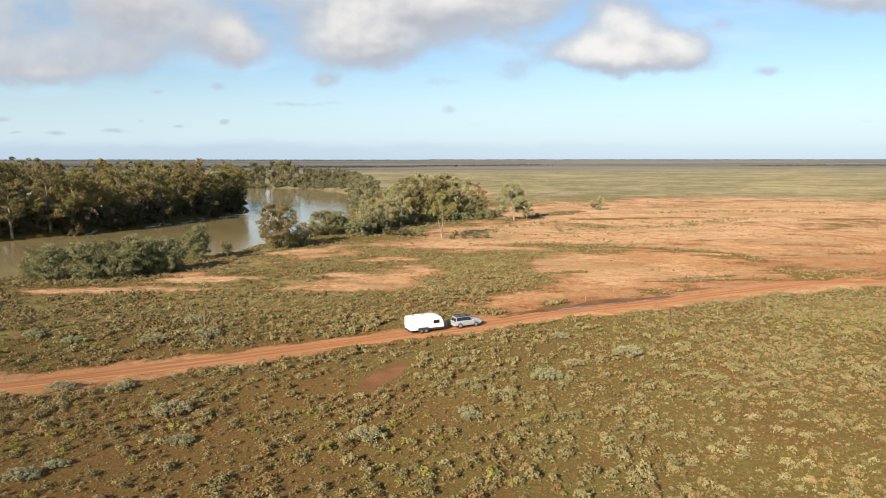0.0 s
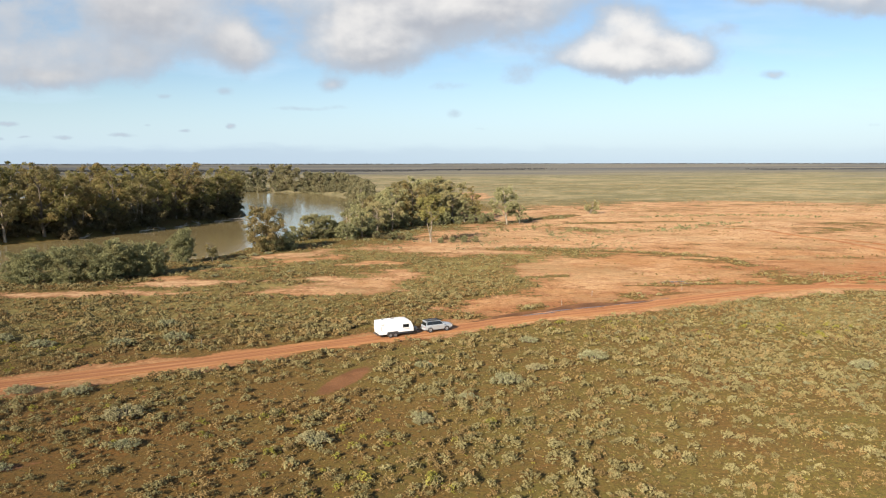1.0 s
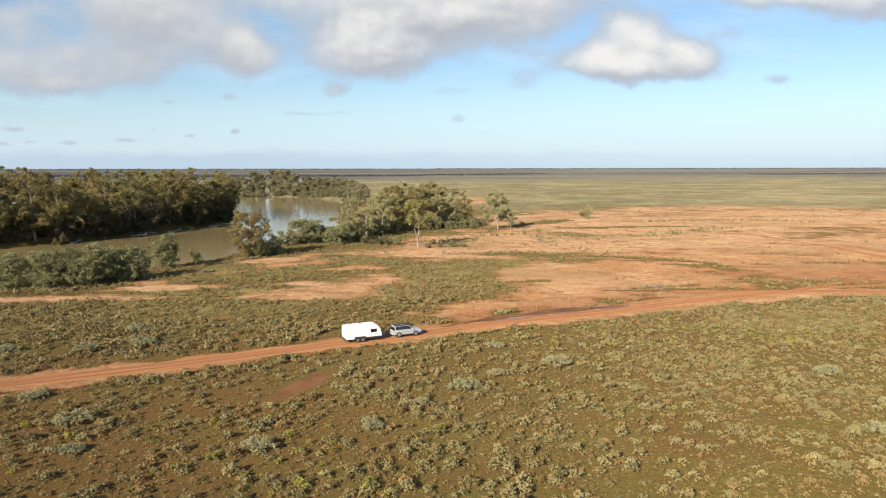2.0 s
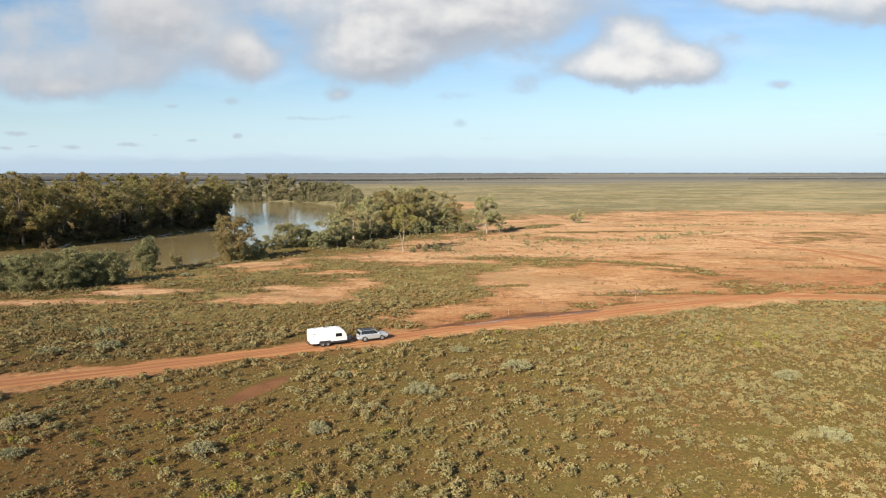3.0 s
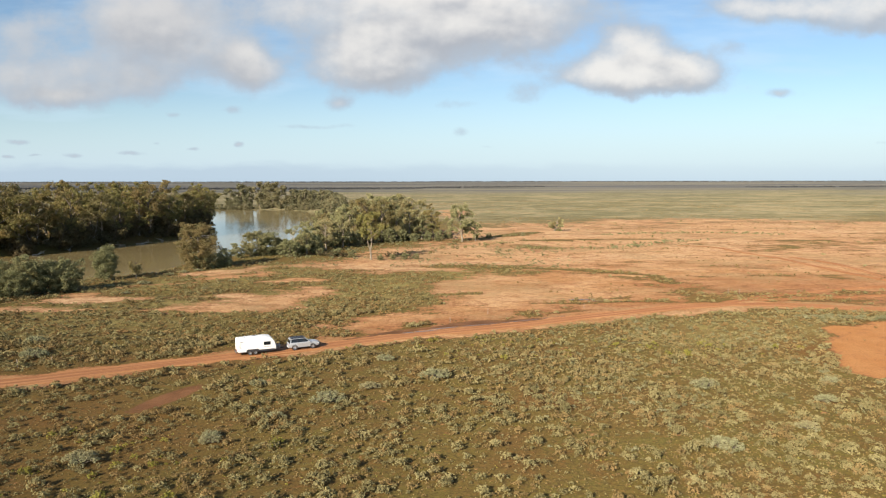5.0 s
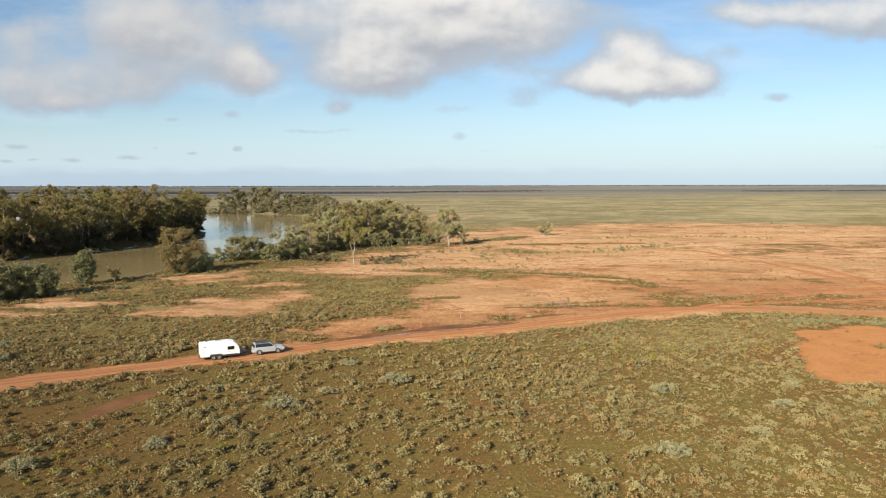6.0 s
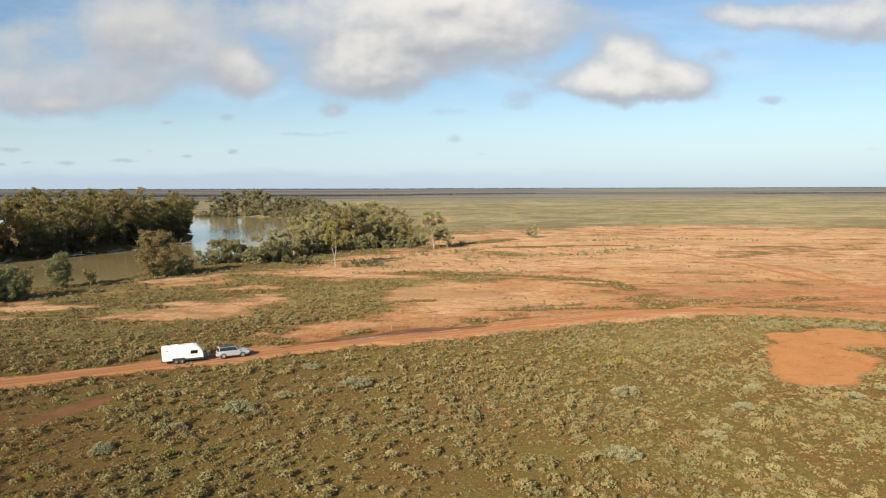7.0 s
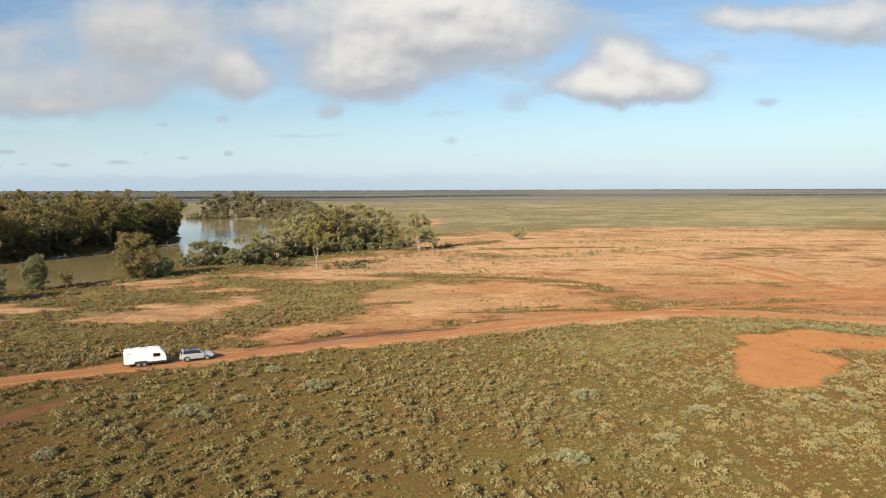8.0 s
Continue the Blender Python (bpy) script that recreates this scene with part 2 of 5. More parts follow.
    # dark far heath, with distance haze mixed into its blue-grey colour
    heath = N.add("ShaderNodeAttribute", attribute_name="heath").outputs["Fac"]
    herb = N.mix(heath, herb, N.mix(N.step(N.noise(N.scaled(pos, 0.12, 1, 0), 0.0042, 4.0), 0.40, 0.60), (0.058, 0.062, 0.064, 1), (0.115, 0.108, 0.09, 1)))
    edge = N.math("ADD", bare, N.math("ADD", N.math("MULTIPLY", N.math("SUBTRACT", n_fine, 0.5), 1.7), N.math("MULTIPLY", N.math("SUBTRACT", N.noise(N.scaled(pos, 0.7, 1, 0), 0.16, 8.0, 0.7), 0.5), 2.6)))
    crumb = N.math("MULTIPLY", N.step(edge, 0.44, 0.56), N.step(edge, 0.92, 0.62))
    soil = N.mix(N.math("MULTIPLY", crumb, 0.7), soil, (0.215, 0.094, 0.044, 1))
    c = N.mix(N.step(edge, 0.42, 0.56), herb, soil)
    wet = N.step(N.math("ADD", mud, N.math("MULTIPLY", N.math("SUBTRACT", n_fine, 0.5), 0.5)), 0.42, 0.58)
    c = N.mix(wet, c, N.mix(N.step(n_mid, 0.35, 0.65), (0.098, 0.046, 0.020, 1), (0.140, 0.067, 0.031, 1)))
    speck = N.noise(N.scaled(pos, 0.8, 1, 0), 4.2, 7.0, 0.78)
    c = N.mix(N.step(speck, 0.36, 0.52, 0.65, 0.0), c, N.mix(1.0, c, (0.42, 0.40, 0.38, 1), "MULTIPLY"))
    c = N.mix(N.step(speck, 0.52, 0.68, 0.0, 0.6), c, N.mix(1.0, c, (1.55, 1.55, 1.6, 1), "MULTIPLY"))
    rough = N.step(wet, 0, 1, 0.95, 0.7)
    finish(N, principled(N, c, rough, bump=N.math("ADD", n_fine, N.math("MULTIPLY", n_grain, 0.4)), depth=0.10, **{"Specular IOR Level": 0.1, "Diffuse Roughness": N.step(edge, 0.40, 0.60, 1.0, 0.45)}))
    return m


def road_material():
    m, N = material("graded_red_clay")
    pos = N.add("ShaderNodeNewGeometry").outputs["Position"]
    rut = N.add("ShaderNodeAttribute", attribute_name="rut").outputs["Fac"]
    along = N.add("ShaderNodeAttribute", attribute_name="along").outputs["Vector"]
    streak = N.noise(N.scaled(along, 0.045, 4.5, 1), 1.0, 6.0, 0.68)
    n_mid, n_grain = N.noise(pos, 0.35, 5.0, 0.6), N.noise(pos, 6.0, 4.0, 0.7)
    c = N.mix(N.step(streak, 0.40, 0.62), (0.225, 0.094, 0.035, 1), (0.385, 0.198, 0.086, 1))
    c = N.mix(N.math("MULTIPLY", rut, N.step(streak, 0.25, 0.6, 0.3, 1.0)), c, (0.19, 0.072, 0.036, 1))
    c = N.mix(N.step(n_mid, 0.55, 0.8, 0, 0.55), c, (0.22, 0.088, 0.044, 1))
    c = N.mix(N.step(n_grain, 0.4, 0.8, 0, 0.25), c, (0.18, 0.072, 0.036, 1))
    finish(N, principled(N, c, 0.85, bump=N.math("ADD", streak, N.math("MULTIPLY", n_grain, 0.3)), depth=0.08, **{"Specular IOR Level": 0.2, "Diffuse Roughness": 0.5}))
    return m


def water_material(name, colour, rough, ripple, scale=0.35):
    m, N = material(name)
    pos = N.add("ShaderNodeNewGeometry").outputs["Position"]
    wave = N.math("ADD", N.noise(N.scaled(pos, 1, 0.6, 1), scale, 5.0, 0.6), N.math("MULTIPLY", N.noise(pos, scale * 6, 3.0), 0.25))
    silt = N.mix(N.step(N.noise(N.scaled(pos, 0.4, 1, 1), 0.03, 3.0), 0.35, 0.7), colour, tuple(c * 0.8 for c in colour[:3]) + (1,))
    finish(N, principled(N, silt, rough, bump=wave, depth=ripple, IOR=1.33))
    return m


def leaf_material(name, dark, light, warm, translucent=0.32, grain=4.0, gap_shade=0.30):
    """Foliage: each leaf spray differs a little, each plant more."""
    m, N = material(name)
    geo = N.add("ShaderNodeNewGeometry")
    info = N.add("ShaderNodeObjectInfo").outputs["Random"]
    tint = N.add("ShaderNodeAttribute", attribute_name="tint").outputs["Fac"]
    isl = geo.outputs["Random Per Island"]
    c = N.mix(N.math("MULTIPLY_ADD", isl, 0.35, N.math("MULTIPLY", tint, 0.65)), (*dark, 1), (*light, 1))
    patch = N.noise(geo.outputs["Position"], 0.25, 3.0)
    c = N.mix(N.math("MULTIPLY", N.step(N.math("ADD", patch, N.math("MULTIPLY", N.math("SUBTRACT", info, 0.5), 0.35)), 0.45, 0.75), 0.75), c, (*warm, 1))
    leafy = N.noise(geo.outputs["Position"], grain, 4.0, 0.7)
    # fine noise darkens the colour, painting shade in gaps between leaves
    c = N.mix(N.step(leafy, 0.40, 0.58, gap_shade, 0.0), c, tuple(v * 0.35 for v in dark) + (1,))
    rough_n = N.add("ShaderNodeBump", {"Height": leafy, "Strength": 1.0, "Distance": 0.2 / grain}).outputs[0]
    d = N.add("ShaderNodeBsdfDiffuse", {"Color": c, "Roughness": 1.0, "Normal": rough_n}).outputs[0]
    t = N.add("ShaderNodeBsdfTranslucent", {"Color": c}).outputs[0]
    finish(N, N.add("ShaderNodeMixShader", {0: translucent, 1: d, 2: t}).outputs[0])
    return m


def bark_material(name, a, b):
    m, N = material(name)
    co = N.add("ShaderNodeTexCoord").outputs["Object"]
    n = N.noise(N.scaled(co, 1, 1, 0.35), 1.6, 5.0, 0.65)
    finish(N, principled(N, N.mix(N.step(n, 0.35, 0.65), (*a, 1), (*b, 1)), 0.9, bump=n, depth=0.04))
    return m


GROUND, ROAD = ground_material(), road_material()
RIVER = water_material("silty_river_water", (0.265, 0.205, 0.095, 1), 0.09, 0.05)
PUDDLE = water_material("muddy_rain_water", (0.20, 0.10, 0.06, 1), 0.06, 0.004, 1.0)
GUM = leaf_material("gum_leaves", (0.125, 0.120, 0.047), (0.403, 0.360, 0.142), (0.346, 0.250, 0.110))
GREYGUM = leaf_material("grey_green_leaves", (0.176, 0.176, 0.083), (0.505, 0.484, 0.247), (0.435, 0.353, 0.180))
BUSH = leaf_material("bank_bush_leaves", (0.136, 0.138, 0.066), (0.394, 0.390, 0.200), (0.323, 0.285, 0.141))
# understorey leaves, coloured darker to carry the shade beneath the wood
SHADE = leaf_material("shade_toned_leaves", (0.075, 0.066, 0.036), (0.20, 0.175, 0.095), (0.17, 0.125, 0.07))
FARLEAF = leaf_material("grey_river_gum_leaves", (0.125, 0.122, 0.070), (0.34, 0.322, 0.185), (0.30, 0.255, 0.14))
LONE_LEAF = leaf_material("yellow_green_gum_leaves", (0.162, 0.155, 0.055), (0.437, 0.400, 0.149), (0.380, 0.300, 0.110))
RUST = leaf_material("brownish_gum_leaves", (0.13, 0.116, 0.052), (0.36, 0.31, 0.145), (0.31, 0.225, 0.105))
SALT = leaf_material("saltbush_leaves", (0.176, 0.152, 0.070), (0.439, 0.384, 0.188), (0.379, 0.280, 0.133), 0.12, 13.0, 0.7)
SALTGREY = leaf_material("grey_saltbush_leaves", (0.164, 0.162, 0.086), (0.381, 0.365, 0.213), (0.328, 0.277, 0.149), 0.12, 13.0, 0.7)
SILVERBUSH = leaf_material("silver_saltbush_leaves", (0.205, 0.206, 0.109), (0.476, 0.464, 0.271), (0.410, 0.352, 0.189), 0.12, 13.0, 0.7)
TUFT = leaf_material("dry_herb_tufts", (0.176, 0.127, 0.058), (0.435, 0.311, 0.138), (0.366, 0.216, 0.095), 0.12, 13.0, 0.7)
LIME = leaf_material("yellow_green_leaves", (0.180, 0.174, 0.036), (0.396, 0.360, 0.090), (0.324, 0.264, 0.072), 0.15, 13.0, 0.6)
WOODS = leaf_material("distant_woodland", (0.075, 0.08, 0.086), (0.12, 0.122, 0.12), (0.11, 0.106, 0.098), 0.1)
BARK = bark_material("pale_gum_bark", (0.34, 0.29, 0.22), (0.15, 0.115, 0.08))
DARKBARK = bark_material("grey_brown_bark", (0.16, 0.125, 0.09), (0.07, 0.055, 0.04))
DEAD = bark_material("bleached_dead_wood", (0.38, 0.34, 0.29), (0.22, 0.18, 0.14))

# ---- plan ----
S = 1.111          # metres to one unit of the plan
WATER_Z = -4.4
RIVER_PLAN = [
    (-520, 120), (-300, 185), (-166, 247), (-142, 284), (-131, 316), (-118, 363), (-113, 381), (-116, 398), (-130, 436), (-165, 480), (-250, 535), (-520, 570),
    (-520, 760), (-260, 738), (-150, 715), (-100, 636), (-69, 526), (-53, 408), (-51, 340), (-56, 265), (-65, 223), (-71, 197), (-88, 182), (-106, 158), (-140, 132), (-230, 90), (-520, 0),
]
ROAD_PLAN = [(-190, 25), (-120, 51), (-75, 67.5), (-53, 76.8), (-42, 82), (-29.5, 88), (-18, 94.3), (-7.5, 99.8), (1.5, 104.4), (11, 109.6), (22, 115.7), (34, 120.8), (44, 125.5),
             (55, 131.5), (67, 137.5), (80, 143), (93, 145), (105, 143.3), (115, 140.6), (131, 135.5), (165, 124), (230, 100), (400, 60)]
# bare earth: centre, half axes, turn in degrees
BARE = [
    (-15, 142, 15, 8, 8), (-11, 151, 12, 9, 40), (-6, 163, 9, 7, 45), (-28, 151, 12, 4.5, 4), (-74, 135.5, 16, 5, 12), (-54, 150, 13, 4, 5), (-58, 138, 14, 1.6, 8), (-26, 136.5, 12, 1.6, 8), (-64, 149, 14, 2.6, 20), (-34, 186, 12, 4.5, 25), (-31, 205, 8, 4, 30), (-16, 208, 12, 4, 10), (-46, 171, 10, 2.5, 30), (-12, 176, 10, 1.8, 10), (52, 163, 30, 31, 20), (27, 131, 18, 9, 28), (17, 122, 9, 5, 28),
]
BARE += [
    (200, 305, 190, 170, 0), (22, 240, 34, 27, 0), (8, 215, 26, 9, 0), (16, 233, 24, 9, 0), (30, 264, 26, 14, 0), (9, 201, 22, 8.5, -5), (-40, 196, 10, 6, 30), (28, 560, 14, 70, 0),
]
GREEN_STRIPS = [((25, 210), (54, 205), 3.2), ((54, 205), (72, 198), 3.2), ((72, 198), (86, 190), 3.5), ((84, 190), (85, 177), 3.2), ((60, 300), (130, 310), 4.0), ((30, 300), (70, 345), 6.0), ((45, 146), (75, 150), 3.0), ((52, 149), (68, 154), 3.2), ((26, 156), (33, 158), 2.6)]
RED = [(104, 112, 26, 20, 20), (135, 163, 60, 22, -8), (60, 140, 45, 8, 26), (-38, 58, 44, 20, 24), (25, 124, 24, 6, 27)]      # deeper red clay
PAN = [(90, 99, 10, 8, 50), (96, 107, 11, 9.5, 50), (104, 119, 11, 9, 20), (112, 119, 12, 7.5, -15), (126, 117, 12, 5.5, -18), (140, 112, 14, 5.5, -20)]      # smooth orange claypan
LUSH = [(-38, 178, 36, 15, 25), (-22, 142, 60, 13, 15), (-28, 200, 22, 12, 20), (-62, 116, 45, 15, 22), (78, 120, 17, 8, 20), (30, 190, 14, 12, 0), (5, 170, 18, 14, 40)]      # greener herbs
MUD = [(-7.3, 80.5, 6.0, 1.6, 68), (-36, 55, 5, 0.8, 25), (21, 118.5, 9, 1.6, 28), (38, 126, 9, 1.4, 25), (31, 124.5, 6, 1.8, 26), (13, 112.5, 6, 1.2, 27)]


def smooth(e0, e1, v):
    k = np.clip((v - e0) / (e1 - e0), 0, 1)
    return k * k * (3 - 2 * k)


def lattice(ix, iy, seed):
    h = np.sin(ix * 127.1 + iy * 311.7 + seed * 74.7) * 43758.5453
    return h - np.floor(h)


def value_noise(x, y, seed=0):
    ix, iy = np.floor(x), np.floor(y)
    fx, fy = x - ix, y - iy
    fx, fy = fx * fx * (3 - 2 * fx), fy * fy * (3 - 2 * fy)
    a, b = lattice(ix, iy, seed), lattice(ix + 1, iy, seed)
    c, d = lattice(ix, iy + 1, seed), lattice(ix + 1, iy + 1, seed)
    return (a * (1 - fx) + b * fx) * (1 - fy) + (c * (1 - fx) + d * fx) * fy


def fbm(x, y, seed=0, octaves=4):
    total, amp, norm = 0.0, 1.0, 0.0
    for o in range(octaves):
        total, norm = total + amp * value_noise(x, y, seed + o * 13), norm + amp
        x, y, amp = x * 2.03, y * 2.03, amp * 0.55
    return total / norm


def segment_distance(x, y, a, b):
    ax, ay, bx, by = *a, *b
    dx, dy = bx - ax, by - ay
    k = np.clip(((x - ax) * dx + (y - ay) * dy) / (dx * dx + dy * dy), 0, 1)
    return np.hypot(x - ax - k * dx, y - ay - k * dy)


def river_distance(x, y):
    """Signed metres to the waterline, negative on the water; x and y in metres."""
    d, inside = np.full(np.shape(x), 1e9), np.zeros(np.shape(x), bool)
    pts = [(px * S, py * S) for px, py in RIVER_PLAN]
    for a, b in zip(pts, pts[1:] + pts[:1]):
        d = np.minimum(d, segment_distance(x, y, a, b))
        cross = (a[1] > y) != (b[1] > y)
        with np.errstate(divide="ignore", invalid="ignore"):
            xi = (b[0] - a[0]) * (y - a[1]) / (b[1] - a[1] + 1e-12) + a[0]
        inside ^= cross & (x < xi)
    return np.where(inside, -d, d)


def road_distance(x, y):
    d = np.full(np.shape(x), 1e9)
    pts = [(px * S, py * S) for px, py in ROAD_PLAN]
    for a, b in zip(pts, pts[1:]):
        d = np.minimum(d, segment_distance(x, y, a, b))
    return d


def road_line(x):
    """The road's y at x, both in metres."""
    return np.interp(x, [p[0] * S for p in ROAD_PLAN], [p[1] * S for p in ROAD_PLAN])


def blob(x, y, shapes):
    """1 inside the ellipses, falling through 0.5 at their rims."""
    out = np.zeros(np.shape(x))
    for cx, cy, rx, ry, turn in shapes:
        c, s = math.cos(radians(turn)), math.sin(radians(turn))
        u, v = (x / S - cx), (y / S - cy)
        r = np.hypot((u * c + v * s) / rx, (v * c - u * s) / ry)
        soft = 0.5 * 9.0 / min(rx, ry) if min(rx, ry) < 60 else 0.12
        out = np.maximum(out, np.clip(0.5 + (1 - r) / (2 * min(soft, 0.8)), 0, 1))
    return out


def ground_height(x, y):
    d = river_distance(x, y)
    wob = (fbm(x * 0.05, y * 0.05, 5) - 0.5) * 6
    near = smooth(0.0, 13.0, d + np.where(d > 1, wob * smooth(1, 6, d), 0))
    z = np.where(d > 0, WATER_Z * (1 - near) + 0.0, WATER_Z - 1.6 * smooth(0, 10, -d))
    west = smooth(0, 30, d) * smooth(-60, -110, x / S) * smooth(130, 220, y / S)
    z = z - 1.8 * west * (d > 0)
    roll = (fbm(x * 0.012, y * 0.012, 8) - 0.5) * 0.7 + (fbm(x * 0.11, y * 0.11, 9) - 0.5) * 0.22
    z = z + roll * smooth(4, 25, d) * smooth(3, 9, road_distance(x, y))
    far = np.hypot(x, y)
    return z + 25.0 * smooth(1900, 4700, far)


def bareness(x, y):
    """How bare the red earth lies, 0 to 1."""
    wx, wy = (fbm(x * 0.06, y * 0.08, 23, 5) - 0.5) * 22, (fbm(x * 0.06, y * 0.08, 24, 5) - 0.5) * 18
    b = blob(x + wx, y + wy, BARE)
    b = np.maximum(b, 1.3 * smooth(0.45, 0.75, blob(x + wx * 0.6, y + wy * 0.6, PAN)))
    n = fbm(x * 0.06, y * 0.06, 21)
    streaks = fbm(x * 0.03, y * 0.06, 31, 6)
    b = b + (n - 0.5) * 0.9 * (b > 0.02) - 0.45 * smooth(0.60, 0.72, fbm(x * 0.035, y * 0.10, 33, 5)) * smooth(210, 195, y / S)
    inside = smooth(195, 215, y / S) * (x / S > -12)
    b = b - inside * 0.42 * smooth(0.50, 0.68, streaks + 0.07 * smooth(330, 470, y / S))
    for p, q, w in GREEN_STRIPS:
        d = segment_distance(x / S, y / S, p, q) + (n - 0.5) * w * 2.2
        b = b - 1.2 * smooth(w, w * 0.4, d)
    r = road_distance(x, y) + (n - 0.5) * 9.0 + (fbm(x * 0.3, y * 0.3, 29) - 0.5) * 4.0
    b = np.maximum(b, smooth(6.2, 3.6, r))
    d = river_distance(x, y)
    return np.clip(b, 0, 1) * smooth(2.0, 6.0, d)


def part(name, bm, mat, parent=None, label=""):
    me = bpy.data.meshes.new(name)
    bm.to_mesh(me)
    bm.free()
    me.materials.append(mat)
    ob = new(name, me)
    if parent is not None:
        ob.parent = parent
    if label:
        tagged(ob, label)
    return ob


def raw_mesh(name, verts, faces, mat, smooth_shade=False, tint=None):
    """A mesh from arrays: verts (n, 3), faces (m, 3 or 4)."""
    me = bpy.data.meshes.new(name)
    verts, faces = np.asarray(verts, np.float32), np.asarray(faces, np.int32)
    me.vertices.add(len(verts))
    me.vertices.foreach_set("co", verts.ravel())
    k = faces.shape[1]
    me.loops.add(faces.size)
    me.loops.foreach_set("vertex_index", faces.ravel())
    me.polygons.add(len(faces))
    me.polygons.foreach_set("loop_start", np.arange(0, faces.size, k, dtype=np.int32))
    me.polygons.foreach_set("use_smooth", np.full(len(faces), smooth_shade))
    me.update(calc_edges=True)
    if tint is not None:
        me.attributes.new("tint", "FLOAT", "POINT").data.foreach_set("value", np.asarray(tint, np.float32))
    me.materials.append(mat)
    return me


# ---- ground ----


def spread(lo, hi, step, first, last, growth):
    """Coordinates even between lo and hi, then wider and wider out to first and last."""
    mid = list(np.arange(lo, hi, step))
    a, s = lo, step
    left = []
    while a > first:
        s *= growth
        a -= s
        left.append(max(a, first))
    b, s = mid[-1], step
    right = []
    while b < last:
        s *= growth
        b += s
        right.append(min(b, last))
    return np.array(left[::-1] + mid + right)


def grid_faces(ny, nx):
    i = np.arange(ny * nx).reshape(ny, nx)
    return np.stack([i[:-1, :-1], i[:-1, 1:], i[1:, 1:], i[1:, :-1]], -1).reshape(-1, 4)


def build_ground():
    xs = spread(-125, 180, 1.5, -5200, 5200, 1.08)
    ys = spread(50, 235, 1.5, -2500, 4900, 1.032)
    X, Y = np.meshgrid(xs, ys)
    x, y = X.ravel(), Y.ravel()
    me = raw_mesh("ground", np.stack([x, y, ground_height(x, y)], 1), grid_faces(len(ys), len(xs)), GROUND, True)
    pale = blob(x, y, [(6, 204, 22, 9, -5), (-40, 196, 14, 8, 30), (30, 215, 18, 6, 0), (-60, 142, 34, 9, 12)]) + 0.5 * smooth(0.5, 0.7, fbm(x * 0.02, y * 0.03, 44)) + 0.6 * smooth(195, 250, y / S) * (x > -25)
    far = smooth(400, 620, y + (fbm(x * 0.01, y * 0.01, 3) - 0.5) * 200)
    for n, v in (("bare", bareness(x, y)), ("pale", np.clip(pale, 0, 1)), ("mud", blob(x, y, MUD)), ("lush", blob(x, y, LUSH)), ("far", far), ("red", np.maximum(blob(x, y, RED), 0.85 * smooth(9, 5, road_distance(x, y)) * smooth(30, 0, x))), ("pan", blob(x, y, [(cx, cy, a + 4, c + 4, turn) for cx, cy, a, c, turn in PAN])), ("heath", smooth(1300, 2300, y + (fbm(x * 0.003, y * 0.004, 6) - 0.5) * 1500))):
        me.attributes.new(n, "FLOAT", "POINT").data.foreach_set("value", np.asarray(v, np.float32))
    tagged(new("ground", me), "flat red earth plain with olive herbs and bare patches", "ground", kind="structure")


def smooth_line(pts, step):
    """A Catmull-Rom line through plan points, in metres, at about even steps."""
    p = np.array(pts, float) * S
    p = np.vstack([2 * p[0] - p[1], p, 2 * p[-1] - p[-2]])
    out = []
    for a, b, c, d in zip(p, p[1:], p[2:], p[3:]):
        n = max(2, int(np.hypot(*(c - b)) / step))
        k = np.linspace(0, 1, n, endpoint=False)[:, None]
        out.append(0.5 * (2 * b + (c - a) * k + (2 * a - 5 * b + 4 * c - d) * k ** 2 + (3 * b - a - 3 * c + d) * k ** 3))
    return np.vstack(out)


